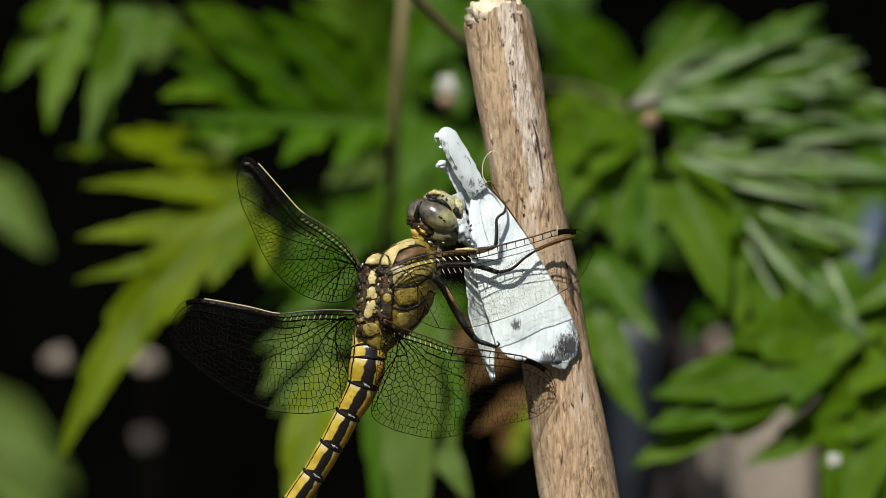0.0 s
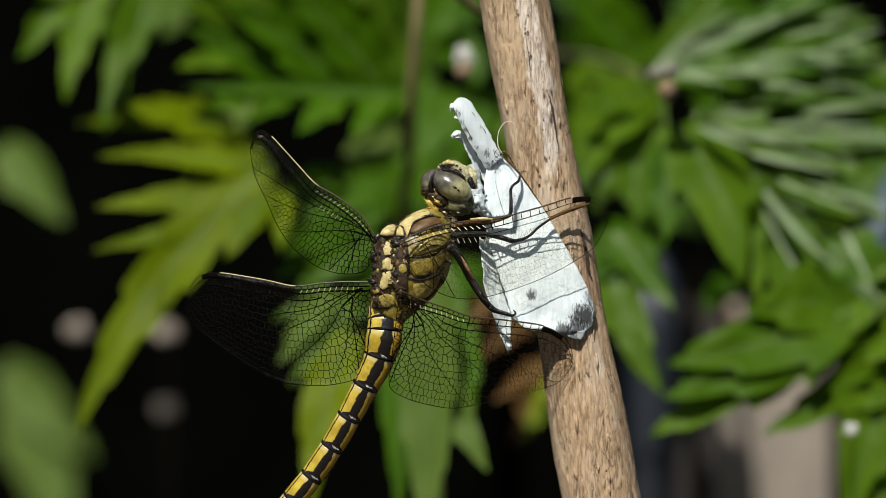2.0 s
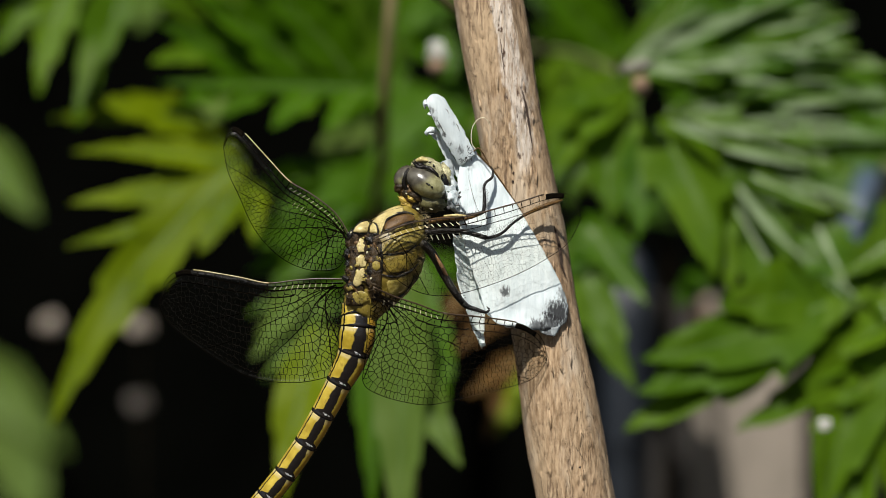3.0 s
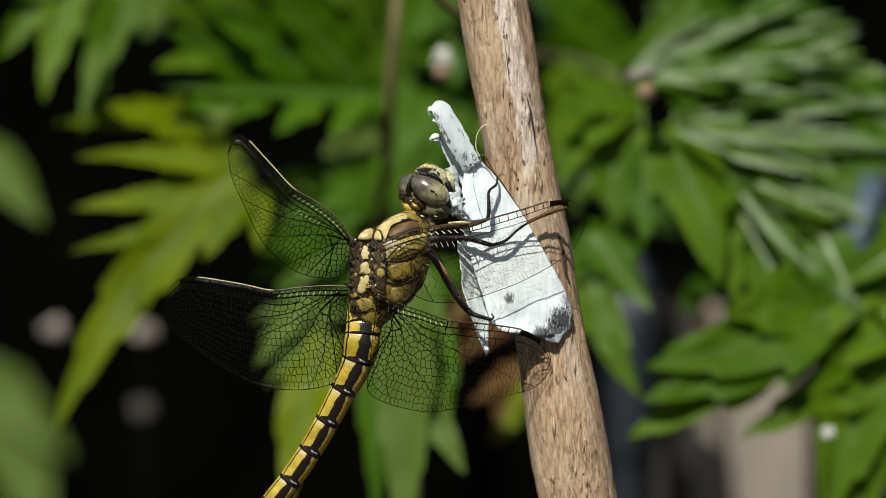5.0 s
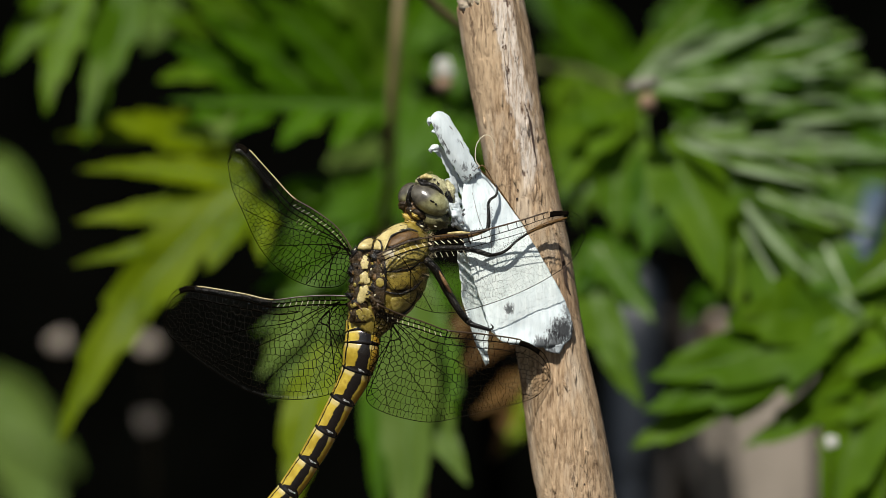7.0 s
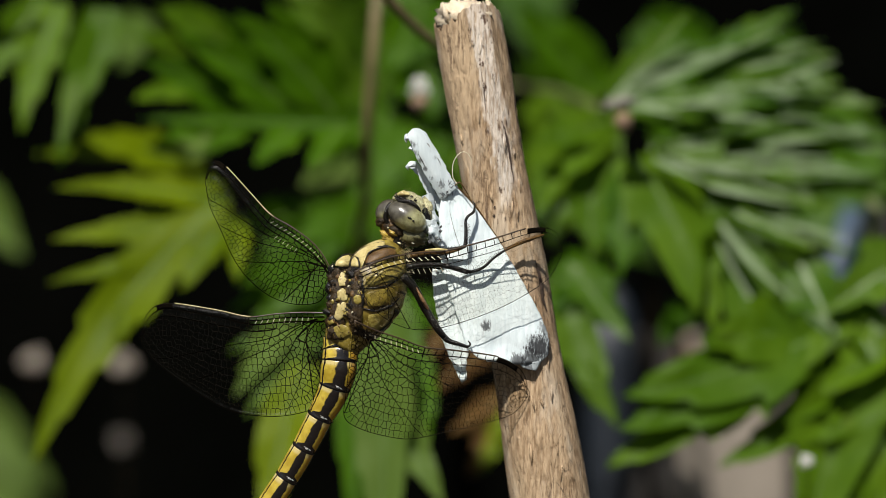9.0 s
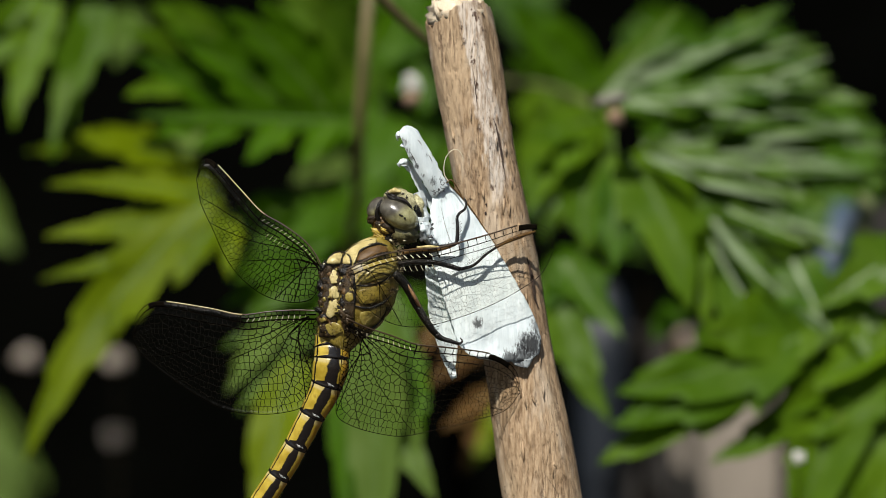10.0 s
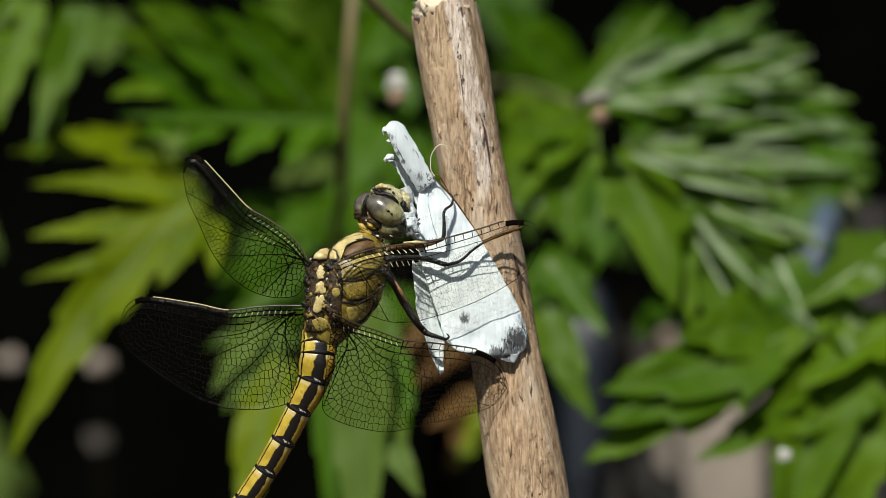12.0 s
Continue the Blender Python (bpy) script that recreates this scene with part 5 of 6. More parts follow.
# ---- the plants behind ----
def lobe(base, tip, half, normal, teeth, droop, bend, seed):
    """One pointed lobe of a cut leaf: widest before its middle, a few forward teeth, folded up along its rib."""
    rnd = random.Random(seed)
    span = np.linalg.norm(tip - base)
    way = (tip - base) / span
    across = np.cross(way, normal)
    n, cols = 36, (-1, -0.66, -0.33, 0, 0.33, 0.66, 1)
    count, shift, fold = max(2, round(span / (half * 1.9))), rnd.uniform(0, 1), rnd.uniform(0.12, 0.4)
    verts, faces, line = [], [], []
    for i in range(n + 1):
        s = i / n
        h = half * (0.55 + 0.45 * math.sin(0.5 * math.pi * min(1.0, s / 0.36))) * (1 if s < 0.36 else ((1 - s) / 0.64) ** 0.8)
        c = base + way * span * s - normal * droop * span * s * s + across * bend * span * 4 * s * (1 - s)
        line.append(c + normal * 0.1)
        for k in cols:
            saw = (s * count + shift + (0.45 if k > 0 else 0)) % 1.0
            out = 1 + 1.7 * teeth * (saw - 0.5) * abs(k) ** 3 * (1 if s > 0.1 else 0)
            w = h * k * out
            q = c + across * w + normal * (abs(w) * fold + 0.16 * half * noise.noise(Vector((s * 5, k * 1.6, seed * 1.7))))
            verts.append(q + way * (teeth * h * 0.8 * saw * abs(k) ** 3))
    m = len(cols)
    for i in range(n):
        for k in range(m - 1):
            a = i * m + k
            faces.append((a, a + 1, a + m + 1, a + m))
    return (verts, faces), line[:-3]


def cut_leaf(plant, materials, depth, lobes, seed, lift=0.6, teeth=0.25):
    """A deeply cut leaf at a depth behind the stem: lobes from base (x, z) to tip (x, z) with a half width and a bend."""
    rnd = random.Random(seed * 7 + 1)
    thick = 1.3 if materials[1] is RIB_SILVER else 1.0
    for i, (x0, z0, x1, z1, half, bend) in enumerate(lobes):
        base, tip = np.array((x0, depth + 0.7 * i, z0)), np.array((x1, depth - 9.0 + 0.7 * i, z1))
        way = (tip - base) / np.linalg.norm(tip - base)
        face = np.array((rnd.uniform(-0.35, 0.35), -1.0, lift + rnd.uniform(-0.3, 0.25)))
        normal = face - way * np.dot(face, way)
        normal /= np.linalg.norm(normal)
        shape, line = lobe(base, tip, half, normal, teeth, rnd.uniform(0.02, 0.1), bend, seed + 5 * i)
        ob = part("leaflet", shape, materials[0], plant)
        r = thick * min(1.0, half / 2.5)
        part("rib", tube(line, (0.4 * r, 0.3 * r, 0.16 * r, 0.04), 5, 0.6), materials[1], ob, "pale rib")


def stalk(plant, points, radii, material, name="stem"):
    part(name, tube(spline(points, 40), radii, 9, wob=0.12), material, plant)


GREEN = (LEAF_GREEN, RIB)
SILVER = (LEAF_SILVER, RIB_SILVER)
GOLD = (LEAF_YELLOW, RIB)
PALE = (LEAF_PALE, RIB)
LIME = (LEAF_LIME, RIB)
SHEEN_STREAK = (LEAF_SHEEN, RIB_SILVER)
MOSS = (LEAF_SILVER, RIB)
WITHERED = (LEAF_BROWN, STEM)


def plants():
    foot = -1000 * HEIGHT
    a = thing("mugwort_plant", (34, 120, foot), "mugwort with deeply cut silvery green leaves, sunlit", "plant", "plants behind the stem")
    stalk(a, [(34, 120, foot), (32, 110, foot / 2), (37.78, 190, -17.75), (33.16, 150, 10.64), (28.72, 108, 23.18), (27.24, 112, 28.82)], (2.6, 2.2, 1.3, 1.1, 1.0, 0.8), SHADE_TWIG)
    part("bud", blob((29.63, 84, 27.19), (2.4, 1.6, 1.0), (0, -12, 0), 0.6, 2), plain("downy_bud", (0.13, 0.125, 0.095), (0.22, 0.205, 0.165), 0.8, 400), a, "pale downy bud at the fork")
    part("bud", blob((30.34, 90, 24.43), (1.3, 1.4, 1.6), (0, 0, 0), 0.5, 2), BLOSSOM_BROWN, a, "tan bud at the fork")
    stalk(a, [(27.28, 125, 27.28), (21.66, 150, 30.95), (14.11, 160, 32.38), (9.32, 165, 33.11)], (0.8, 0.7, 0.6, 0.5), STEM_GREEN, "side_shoot")
    stalk(a, [(66, 130, foot), (68, 128, foot / 2), (72.5, 122, -16), (72.3, 122, 0), (72.0, 124, 12)], (2.2, 2.0, 1.5, 1.4, 1.1), STEM_GREEN, "side_stem")
    cut_leaf(a, GREEN, 162, ((29.6, 29.1, 13.5, 46.2, 6.0, 0), (28.7, 28.2, 14.0, 36.6, 2.9, 0),), 3, 0.5, 0.25)
    cut_leaf(a, LIME, 112, ((28.4, 25.1, 16.2, 21.7, 3.7, 0), (27.9, 24.2, 20.8, 15.7, 3.7, 0), (28.4, 23.3, 25.9, 2.8, 4.3, 0.06), (23.7, 22.3, 16.6, 10.2, 2.8, 0),), 4, 0.55, 0.25)
    cut_leaf(a, MOSS, 122, ((21.1, 19.7, 16.3, 8.9, 2.4, 0), (18.8, 16.0, 20.0, 4.7, 2.2, 0),), 5, 0.5, 0.25)
    cut_leaf(a, LIME, 96, ((32.1, 18.8, 41.8, -6.4, 6.0, -0.08), (38.0, 15.6, 45.1, -9.4, 3.8, -0.05),), 6, 0.55, 0.18)
    cut_leaf(a, GREEN, 100, ((30.8, 17.5, 30.1, 0.1, 3.1, 0), (40.9, 12.9, 49.6, -7.2, 3.7, 0), (42.7, 10.2, 56.0, -2.6, 4.2, 0),), 7, 0.3, 0.2)
    cut_leaf(a, SILVER, 112, ((27.9, 27.0, 41.4, 43.3, 3.1, 0), (28.4, 27.4, 58.4, 44.2, 3.6, 0.03), (29.3, 27.9, 62.1, 39.6, 3.4, 0), (38.5, 33.4, 64.9, 36.9, 3.1, 0), (46.0, 35.3, 56.6, 43.3, 2.9, 0),), 8, 0.7, 0.3)
    cut_leaf(a, SILVER, 108, ((30.1, 27.8, 61.9, 30.8, 3.6, 0.05), (41.2, 29.6, 65.6, 32.1, 3.4, 0), (31.0, 26.9, 74.7, 24.8, 4.8, 0.04), (50.4, 27.8, 72.0, 28.5, 3.4, 0), (47.6, 25.9, 71.1, 20.7, 3.6, 0),), 9, 0.65, 0.3)
    cut_leaf(a, SILVER, 106, ((35.1, 19.9, 56.3, 25.2, 2.6, 0), (35.6, 19.4, 72.8, 18.8, 4.1, 0.05), (38.3, 20.8, 63.6, 22.9, 3.4, 0), (42.9, 18.5, 74.6, 14.7, 4.6, 0), (50.3, 22.2, 75.5, 20.7, 3.8, 0),), 10, 0.7, 0.3)
    cut_leaf(a, SILVER, 100, ((34.9, 18.9, 61.4, 11.9, 3.6, -0.03), (40.9, 13.8, 66.9, 4.2, 3.8, 0.05), (38.1, 15.7, 63.3, 1.9, 4.3, 0.05), (49.1, 13.8, 65.1, 11.0, 3.6, 0), (43.6, 11.1, 56.0, 0.1, 4.1, 0),), 11, 0.7, 0.3)
    cut_leaf(a, SILVER, 98, ((43.5, 11.1, 65.4, -21.2, 5.2, 0.06), (50.0, 3.8, 70.4, -5.4, 3.8, 0), (53.6, -2.7, 69.0, -10.8, 3.6, 0), (47.2, 4.7, 50.4, -9.0, 4.5, 0), (52.7, -3.6, 55.9, -18.1, 4.8, 0),), 12, 0.6, 0.3)
    # narrow pale slivers before the silvery leaves, painted as their sheen
    cut_leaf(a, SHEEN_STREAK, 96, ((28.9, 28.2, 55.3, 40.4, 0.8, 0.03), (29.8, 29.3, 40.4, 38.1, 0.7, 0), (38.9, 33.9, 49.5, 37.2, 0.7, 0), (29.3, 27.5, 39.0, 26.4, 0.9, 0), (55.3, 30.7, 64.8, 34.5, 0.8, 0), (49.9, 33.0, 59.4, 35.4, 0.6, 0), (28.4, 28.6, 35.9, 31.8, 0.6, 0), (33.4, 31.1, 45.8, 35.4, 0.5, 0), (40.7, 27.9, 49.5, 28.6, 0.6, 0), (58.1, 32.1, 64.8, 34.5, 0.6, 0),), 13, 0.7, 0.1)
    cut_leaf(a, SHEEN_STREAK, 92, ((35.3, 18.5, 43.9, 14.5, 0.7, 0), (44.2, 14.2, 57.4, 11.1, 0.7, 0), (46.0, 8.3, 58.3, -4.4, 0.9, 0.05), (57.9, -4.0, 64.6, -8.9, 0.7, 0), (46.9, 18.7, 63.7, 19.5, 0.6, 0), (51.5, 20.6, 62.8, 22.2, 0.6, 0), (46.0, 25.6, 53.8, 24.9, 0.7, 0), (56.0, 8.3, 66.4, 6.0, 0.6, 0), (36.9, 19.9, 46.6, 21.3, 0.5, 0), (41.5, 17.4, 55.6, 16.8, 0.6, 0), (55.1, 25.1, 62.8, 25.4, 0.5, 0), (57.9, 17.4, 69.1, 16.8, 0.5, 0), (42.4, 10.1, 47.5, 1.9, 0.6, 0), (59.7, -7.2, 63.7, -15.2, 0.7, 0), (56.0, 10.1, 62.8, 8.7, 0.6, 0),), 14, 0.7, 0.1)
    cut_leaf(a, LIME, 90, ((59.6, -11.7, 29.4, -24.7, 6.9, -0.03), (62.3, -9.9, 29.8, -19.3, 7.3, -0.04), (55.9, -12.6, 27.4, -30.5, 6.0, -0.03), (60.5, -9.0, 42.9, -10.7, 6.0, 0), (62.3, -12.6, 49.2, -18.8, 5.1, 0),), 15, 0.4, 0.22)
    cut_leaf(a, LIME, 93, ((69.8, -18.1, 45.2, -29.7, 4.7, -0.03), (69.8, -15.4, 54.7, -23.4, 5.1, 0), (64.3, -22.7, 57.4, -31.1, 3.1, 0),), 16, 0.4, 0.22)
    cut_leaf(a, LIME, 90, ((70.5, -14.4, 59.1, -44.0, 7.3, 0.05), (73.2, -12.6, 70.8, -43.1, 6.4, 0), (65.0, -25.3, 64.5, -48.5, 5.1, 0),), 17, 0.6, 0.2)
    cut_leaf(a, LIME, 92, ((77.9, -9.0, 61.9, -18.0, 5.5, 0), (76.1, -16.3, 61.9, -26.1, 5.5, 0), (68.8, -2.6, 59.2, -14.3, 3.6, 0),), 18, 0.6, 0.25)
    cut_leaf(a, SILVER, 94, ((78.0, 3.7, 62.9, -5.3, 5.2, 0), (65.3, -2.6, 71.1, -14.4, 4.7, 0), (58.9, 1.9, 64.7, -10.8, 4.7, 0),), 19, 0.5, 0.25)
    cut_leaf(a, MOSS, 104, ((20.8, 1.0, 29.6, -24.1, 4.4, 0.06), (21.7, 1.9, 31.6, -10.9, 3.1, 0), (19.9, -2.7, 25.2, -18.2, 3.7, 0),), 20, 0.5, 0.25)
    cut_leaf(a, GREEN, 108, ((25.5, 2.9, 18.9, -5.4, 4.1, 0), (29.2, 0.1, 20.7, -2.7, 3.1, 0),), 21, 0.35, 0.25)
    cut_leaf(a, GREEN, 176, ((49.6, 37.3, 63.8, 28.3, 3.9, 0), (38.8, 25.6, 52.1, 17.6, 3.9, 0), (63.3, 12.8, 75.5, 2.0, 4.3, 0),), 22, 0.2, 0.25)
    cut_leaf(a, GREEN, 135, ((45.0, -5.6, 37.2, -11.2, 3.8, 0), (56.4, -3.7, 48.4, -16.8, 4.7, 0), (67.7, -9.4, 59.7, -22.4, 4.4, 0),), 23, 0.3, 0.25)
    cut_leaf(a, GREEN, 223, ((37.3, 44.9, 54.2, 32.5, 6.7, 0), (55.6, 41.9, 72.4, 28.4, 6.7, 0), (67.9, 29.7, 82.5, 17.3, 5.7, 0), (30.2, 11.3, 40.1, 2.1, 5.1, 0),), 24, 0.2, 0.25)
    cut_leaf(a, GREEN, 205, ((71.9, 16.2, 81.3, 2.1, 5.0, 0),), 55, -0.3, 0.25)
    cut_leaf(a, LIME, 150, ((29.3, 28.8, 15.8, 13.4, 6.3, 0), (28.4, 23.1, 21.5, 7.7, 4.8, 0),), 56, 0.7, 0.25)
    cut_leaf(a, LIME, 172, ((23.0, 34.3, 16.1, 12.7, 5.1, 0),), 60, 0.7, 0.25)
    b = thing("mugwort_plant", (-12, 90, foot), "mugwort with broad dark green cut leaves on a brown stem", "plant", "plants behind the stem")
    stalk(b, [(-12, 90, foot), (-11, 80, foot / 2), (-8.33, 190, -31.63), (-13.98, 165, -3.79), (-11.57, 120, 11.29), (-11.23, 105, 22.19), (-9.90, 100, 34.93), (-8.62, 100, 54.18)], (2.4, 2.0, 1.3, 1.15, 1.25, 1.2, 1.1, 0.9), STEM)
    stalk(b, [(-8.26, 55, 44.05), (-3.89, 60, 39.40), (0.53, 66, 35.80), (4.12, 75, 33.24)], (0.9, 0.8, 0.7, 0.6), STEM, "side_shoot")
    cut_leaf(b, GREEN, 112, ((-12.0, 24.4, -47.7, 25.8, 1.9, 0), (-16.1, 25.6, -32.1, 42.4, 4.4, 0.05), (-22.6, 25.6, -41.7, 39.1, 4.3, 0.05), (-30.9, 25.6, -47.2, 35.0, 3.5, 0.05),), 25, 0.2, 0.3)
    cut_leaf(b, GREEN, 108, ((-15.1, 23.9, -20.5, 17.3, 2.8, 0), (-22.5, 23.9, -29.2, 18.6, 2.8, 0), (-30.4, 24.5, -37.5, 20.1, 2.4, 0), (-36.4, 25.0, -44.3, 22.1, 2.0, 0), (-12.4, 24.3, -16.8, 19.3, 2.2, 0),), 26, 0.75, 0.25)
    cut_leaf(b, LIME, 122, ((-35.9, 30.9, -49.1, 29.8, 3.4, 0), (-34.0, 37.5, -44.9, 44.6, 4.1, 0), (-40.6, 35.6, -48.6, 40.0, 3.7, 0),), 27, 0.55, 0.25)
    cut_leaf(b, GREEN, 118, ((-15.3, 29.9, -27.2, 44.4, 3.7, 0), (-20.9, 31.8, -35.5, 41.7, 3.4, 0),), 28, 0.1, 0.25)
    cut_leaf(b, MOSS, 165, ((-8.2, 32.1, -25.4, 48.3, 7.8, 0.04), (-8.2, 37.0, -16.8, 48.3, 5.8, 0),), 29, 0.45, 0.12)
    cut_leaf(b, GREEN, 155, ((0.6, 26.1, -14.7, 12.5, 4.6, 0), (-6.2, 36.7, 1.5, 25.9, 3.8, 0), (-2.3, 45.3, -9.0, 33.5, 4.2, 0), (-8.1, 28.0, -11.8, 17.3, 3.5, 0),), 30, 0.5, 0.25)
    cut_leaf(b, PALE, 152, ((-13.8, 19.3, -22.3, 15.8, 2.7, 0), (-16.7, 21.7, -20.4, 17.7, 2.1, 0),), 31, 0.5, 0.25)
    cut_leaf(b, GREEN, 142, ((3.4, 45.8, -4.2, 36.0, 3.4, 0), (1.5, 22.9, -4.2, 13.3, 3.2, 0),), 32, 0.5, 0.25)
    cut_leaf(b, PALE, 170, ((-38.9, 24.5, -46.8, 18.5, 3.1, 0),), 33, 0.4, 0.25)
    cut_leaf(b, GREEN, 118, ((-15.3, 4.8, -30.9, -2.7, 3.2, 0), (-19.0, 1.0, -33.6, -5.5, 2.8, 0), (-20.9, 2.0, -17.9, -7.3, 3.2, 0),), 34, 0.5, 0.25)
    cut_leaf(b, MOSS, 114, ((-17.1, 1.0, -29.8, -7.3, 3.2, 0), (-15.2, -4.5, -33.5, -11.9, 3.5, 0), (-17.1, -5.5, -28.0, -19.2, 4.1, 0),), 35, 0.5, 0.25)
    cut_leaf(b, PALE, 108, ((-24.4, -8.2, -32.4, -19.1, 2.8, 0), (-20.7, -9.1, -30.6, -22.8, 3.1, 0),), 36, 0.6, 0.25)
    cut_leaf(b, GOLD, 102, ((-20.6, -14.6, -27.7, -41.8, 4.6, 0.04),), 37, 0.1, 0.12)
    cut_leaf(b, GREEN, 142, ((-6.1, -3.7, -13.6, -18.8, 4.6, 0), (-8.9, -11.3, -13.6, -28.2, 4.4, 0), (-1.3, -2.8, -4.2, -11.2, 3.6, 0),), 38, 0.5, 0.25)
    cut_leaf(b, PALE, 90, ((-7.6, -5.4, -8.0, -49.4, 5.3, 0.01), (-8.5, -19.0, 1.3, -36.4, 3.6, 0),), 39, 0.3, 0.12)
    cut_leaf(b, GREEN, 95, ((-12.2, -5.4, -13.4, -44.2, 4.0, 0), (-4.5, -10.9, -1.7, -31.6, 4.0, 0),), 40, 0.45, 0.12)
    cut_leaf(b, MOSS, 99, ((-7.7, -3.6, -8.5, -25.3, 5.5, 0),), 41, 0.5, 0.12)
    cut_leaf(b, GREEN, 223, ((-17.7, 44.9, -9.5, 24.4, 7.1, 0), (-9.6, 55.1, -1.4, 38.5, 6.1, 0), (13.9, 55.1, 21.8, 38.5, 6.1, 0), (-4.5, 16.4, -10.5, 4.1, 5.7, 0),), 42, 0.3, 0.25)
    cut_leaf(b, WITHERED, 121, ((9.0, -11.1, -0.8, -19.4, 2.6, 0), (11.8, -19.5, 2.4, -26.0, 2.2, 0), (3.4, -7.4, -4.1, -16.6, 1.9, 0),), 43, 0.6, 0.25)
    cut_leaf(b, GOLD, 150, ((14.9, -21.0, 7.4, -33.2, 2.5, 0),), 44, 0.6, 0.25)
    cut_leaf(b, WITHERED, 170, ((11.3, -25.2, 5.6, -34.7, 2.3, 0),), 45, 0.7, 0.25)
    cut_leaf(b, GREEN, 205, ((-14.5, 11.1, -31.3, 4.1, 4.4, 0), (-18.5, 4.1, -34.3, 0.1, 4.0, 0),), 54, 0.3, 0.25)
    cut_leaf(b, LIME, 172, ((8.4, 26.5, 0.1, 9.8, 4.9, 0),), 57, 0.7, 0.25)
    cut_leaf(b, GREEN, 172, ((-9.2, 14.7, -18.8, 3.0, 4.3, 0),), 58, 0.2, 0.25)
    cut_leaf(b, GREEN, 126, ((-22.0, 10.4, -33.9, 7.5, 3.8, 0),), 59, 0.1, 0.25)
    c = thing("mugwort_plant", (-92, 110, foot), "mugwort with yellow-green cut leaves in full sun", "plant", "plants behind the stem")
    stalk(c, [(-92, 110, foot), (-90, 105, foot / 2), (-87.17, 120, -24.17), (-88.11, 120, 13.16), (-80.48, 105, 47.98), (-70.03, 100, 60.59)], (2.4, 2.0, 1.3, 1.15, 1.0, 0.8), STEM_GREEN)
    cut_leaf(c, GOLD, 105, ((-35.8, 11.1, -65.4, -30.5, 5.0, 0.06), (-34.0, 9.3, -41.0, -1.9, 3.3, 0), (-32.6, 8.4, -32.1, -0.6, 2.4, 0), (-48.2, 0.1, -52.0, -10.9, 2.4, 0),), 46, 0.6, 0.2)
    cut_leaf(c, GOLD, 108, ((-33.6, 11.6, -61.0, 15.5, 2.8, 0.03), (-32.7, 8.9, -61.9, 6.5, 3.3, 0), (-35.5, 5.2, -62.6, 0.1, 2.8, -0.03),), 47, 0.65, 0.15)
    cut_leaf(c, GOLD, 124, ((-40.6, 18.8, -58.9, 23.3, 3.9, 0), (-50.0, 20.7, -66.3, 20.1, 2.2, 0), (-42.5, 17.9, -33.8, 13.1, 2.2, 0),), 48, 0.4, 0.2)
    cut_leaf(c, LIME, 119, ((-61.9, 44.8, -67.9, 24.0, 3.5, 0.03), (-55.8, 43.9, -61.2, 18.4, 3.5, 0), (-64.7, 45.8, -75.3, 30.6, 3.7, 0), (-53.5, 43.9, -57.7, 28.3, 2.8, 0),), 49, 0.25, 0.2)
    # thin pale lobes in front of the hanging leaf paint its highlight
    cut_leaf(c, PALE, 116, ((-59.3, 32.6, -61.1, 20.8, 1.5, 0), (-65.5, 31.7, -67.0, 25.5, 1.1, 0),), 50, 0.4, 0.1)
    cut_leaf(c, PALE, 189, ((-51.7, 45.7, -54.3, 36.3, 3.4, 0),), 51, 0.5, 0.1)
    cut_leaf(c, PALE, 310, ((-88.8, -28.3, -78.5, -56.3, 7.6, 0), (-92.1, -23.9, -74.1, -41.1, 5.5, 0),), 52, 0.25, 0.1)
    cut_leaf(c, PALE, 236, ((-86.9, 17.6, -75.2, 4.2, 4.7, 0),), 53, 0.2, 0.1)


def flower_or_spot(at, r, brown, petals=None):
    """A withered flower head, also a stand-in for light spots: a calyx with a tuft of pale rays, on a thin stalk to the
    ground.
    """
    f = thing("flower_or_spot", (at[0], at[1], -1000 * HEIGHT), "small faded whitish flower head on a thin stalk, also standing in for light spots", "flower", "faded flowers")
    part("flower_stalk", tube(spline([(at[0], at[1], -1000 * HEIGHT), (at[0] + 4, at[1] + 4, at[2] - 200), (at[0], at[1], at[2] - r)], 20), (0.4, 0.2, 0.12), 6), SHADE_TWIG, f)
    rnd = random.Random(int(at[0] * 10))
    rays = [blob(at, (r * 0.7, r * 0.5, r * 0.7), (0, 0, 0), 0.3, 2, 8, 12)]
    for i in range(26):
        d = np.array((rnd.uniform(-1, 1), rnd.uniform(-1, 0.2), rnd.uniform(-0.6, 1)))
        d /= np.linalg.norm(d)
        rays.append(tube([np.array(at) + d * r * 0.5, np.array(at) + d * r * 1.02], (r * 0.16, r * 0.1), 5, 0.6))
    part("petal_tuft", join(*rays), petals or SPOT_PALE, f)
    if brown:
        part("calyx", blob((at[0], at[1] - 0.3, at[2] - r * 1.25), (r * 0.75, r * 0.75, r * 0.7), (0, 0, 0), 0.4, 2, 8, 12), BLOSSOM_BROWN, f)


plants()
flower_or_spot((-2.46, 95, 30.02), 1.9, True, BLOSSOM_WHITE)
# the heads from here on are added in place of blurred spots of light
flower_or_spot((58.67, 70, -29.69), 1.3, False, BLOSSOM_WHITE)
flower_or_spot((-55.66, 210, -15.83), 2.2, False)
flower_or_spot((-72.09, 215, -15.29), 2.2, False)
flower_or_spot((-57.12, 235, -30.05), 2.2, False, SPOT_DIM)
flower_or_spot((69.57, 150, -13.13), 2.6, True, BLOSSOM_BROWN)
flower_or_spot((44.10, 200, -12.90), 2.0, True, BLOSSOM_BROWN)

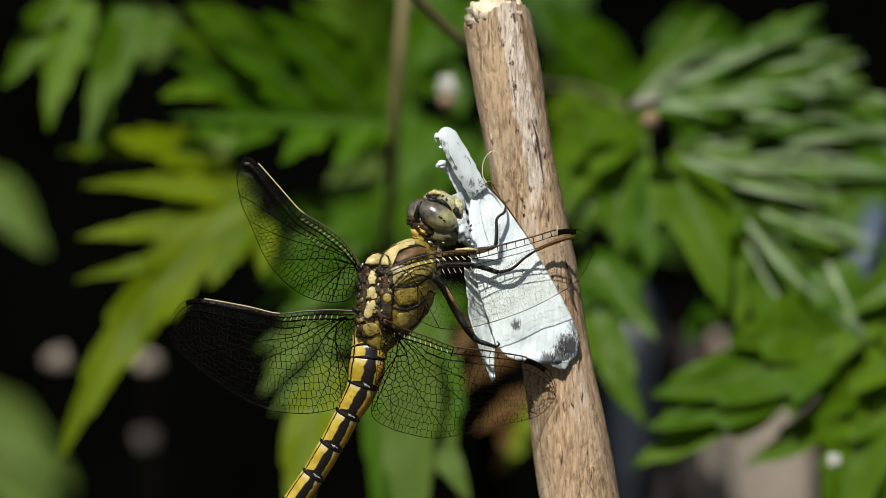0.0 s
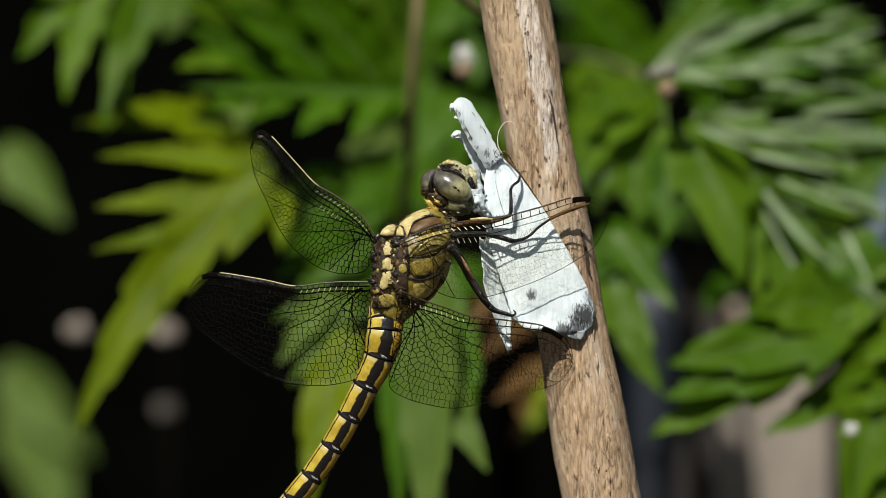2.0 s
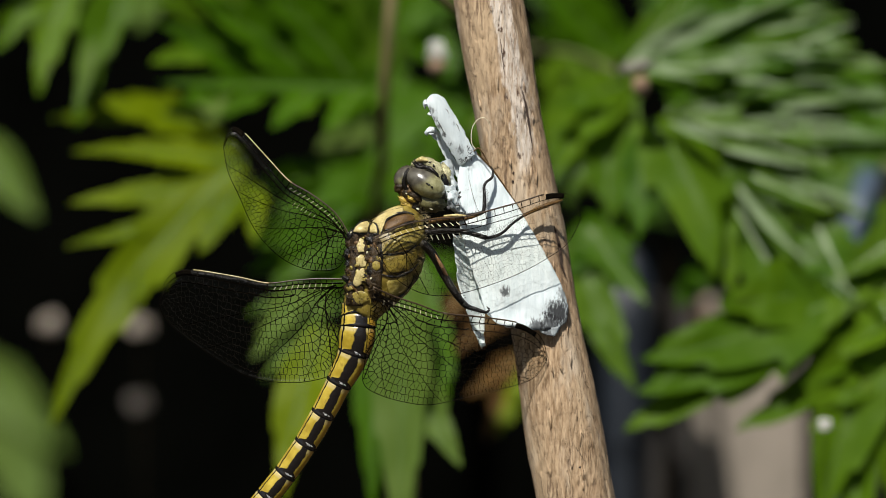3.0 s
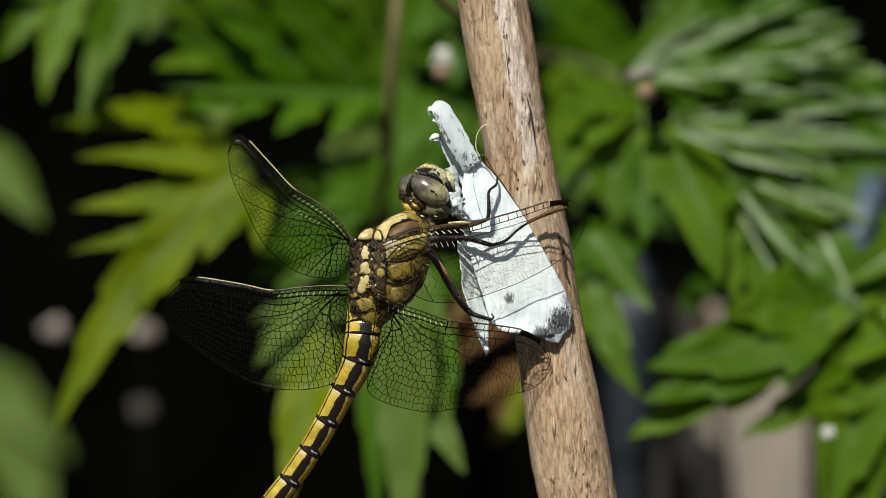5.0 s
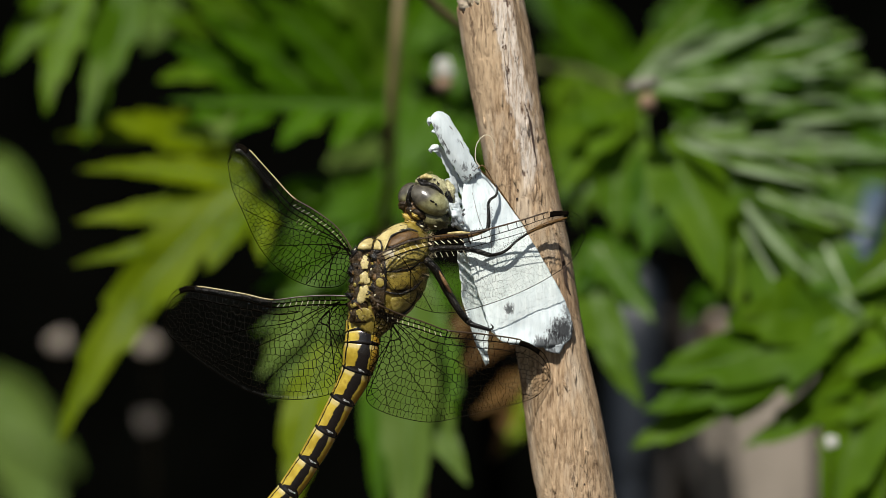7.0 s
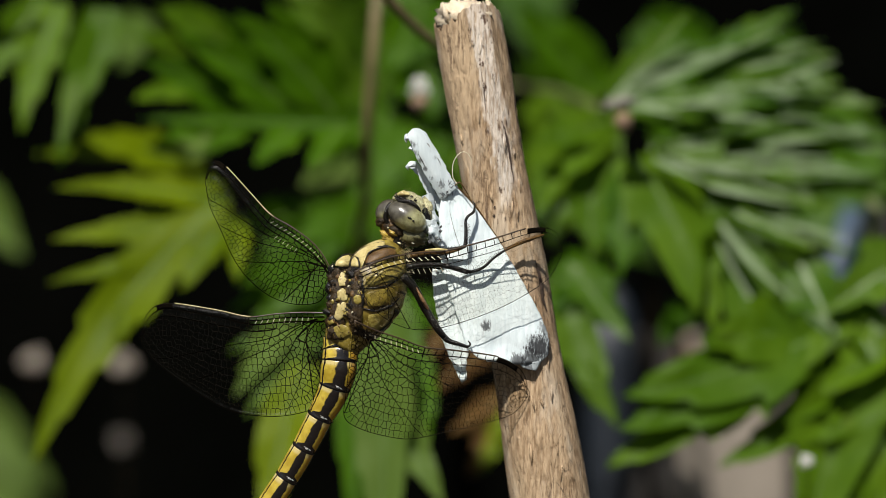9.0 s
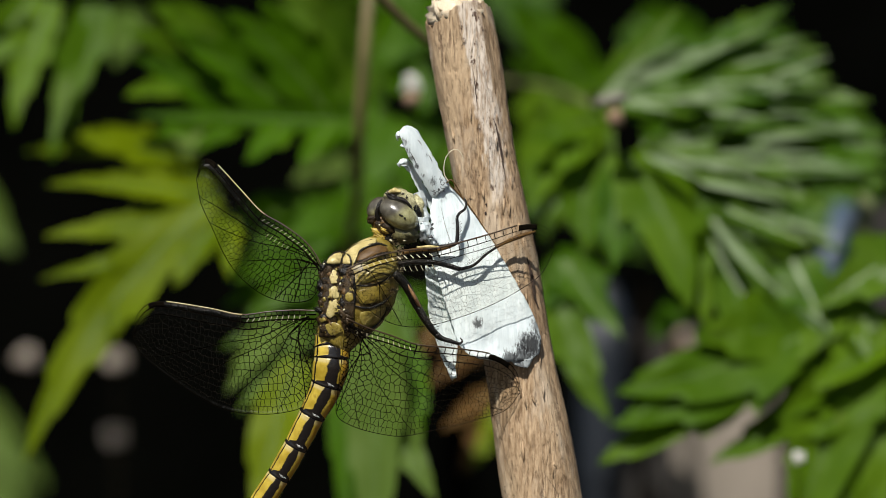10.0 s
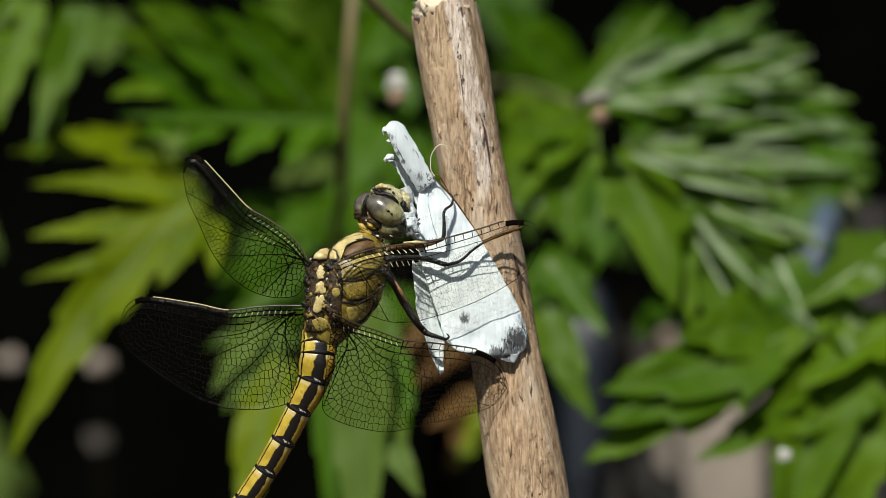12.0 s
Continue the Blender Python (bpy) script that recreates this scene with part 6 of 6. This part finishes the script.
strap = thing("blue_cane", (69.81, 170, -1000 * HEIGHT), "pale blue plastic cane behind the leaves", "cane")
part("shaft", tube([(59.08, 170, -1000 * HEIGHT), (67.86, 170, -2.83), (72.15, 170, 11.60)], (2, 2, 2), 12), BLUE, strap)
post = thing("navy_post", (31.36, 230, -1000 * HEIGHT), "dark navy plastic post behind the leaves", "post")
part("shaft", tube([(31.57, 230, -1000 * HEIGHT), (31.57, 230, -16.30), (31.57, 230, -1.95)], (5, 5, 5), 16), NAVY, post)


# ---- what moves: the dragonfly rocks a little as it feeds, the loose wing flutters ----
def motions():
    home = Vector(dragon.location)

    def rock(right, up, turn):
        return Matrix.Translation(home + Vector((right / 1000, 0, up / 1000))) @ pose(0, 0, 0, 0, turn, 0)

    walk(dragon, [
        (0, rock(0.059, 0.072, 1.23)),
        (0.5, rock(0.128, -0.002, 0.50)),
        (1, rock(-0.092, 0.030, 0.87)),
        (1.5, rock(-0.016, 0.093, 0.62)),
        (2, rock(0.023, 0.070, 0.38)),
        (2.5, rock(0.004, 0.024, 0.33)),
        (4.5, rock(0.072, 0.021, 0.26)),
        (5, rock(0.031, -0.081, 0.05)),
        (5.5, rock(0.000, -0.000, 0.00)),
        (6, rock(-0.145, -0.091, 0.27)),
        (6.5, rock(-0.097, 0.038, 0.47)),
        (7, rock(-0.007, 0.071, 0.55)),
        (7.5, rock(0.025, -0.055, 0.17)),
        (9.5, rock(0.075, 0.060, 0.44)),
        (10, rock(0.073, 0.057, 0.22)),
        (10.5, rock(0.057, -0.085, 0.02)),
        (11, rock(0.080, -0.027, 0.07)),
        (11.5, rock(0.124, 0.097, 0.40)),
        (12, rock(0.065, 0.022, 0.35)),
    ])
    hinge = Vector(loose_wing.location)
    axis = Vector((3.83, 0, -15.75)).normalized()

    def flutter(twist, swing):
        return Matrix.Translation(hinge) @ Matrix.Rotation(radians(swing), 4, "Y") @ Matrix.Rotation(radians(twist), 4, axis)

    walk(loose_wing, [
        (0.0, flutter(-50, -2.5)), (0.5, flutter(-50, -2.5)), (1.0, flutter(-45, -2.5)), (1.5, flutter(15, 1.0)), (2.0, flutter(-45, -2.5)), (2.5, flutter(-45, -2.5)),
        (4.5, flutter(-48, -2.5)), (5.0, flutter(-50, -3)), (5.5, flutter(0, 0)), (6.0, flutter(-8, -0.5)), (6.5, flutter(-35, -2)), (7.0, flutter(-48, -2.5)), (7.5, flutter(-35, -2)),
        (9.5, flutter(5, 0.5)), (10.0, flutter(-35, -1)), (10.5, flutter(0, 0)), (11.0, flutter(-45, -2)), (11.5, flutter(-5, 0.5)), (12.0, flutter(-42, -2)),
    ])


motions()
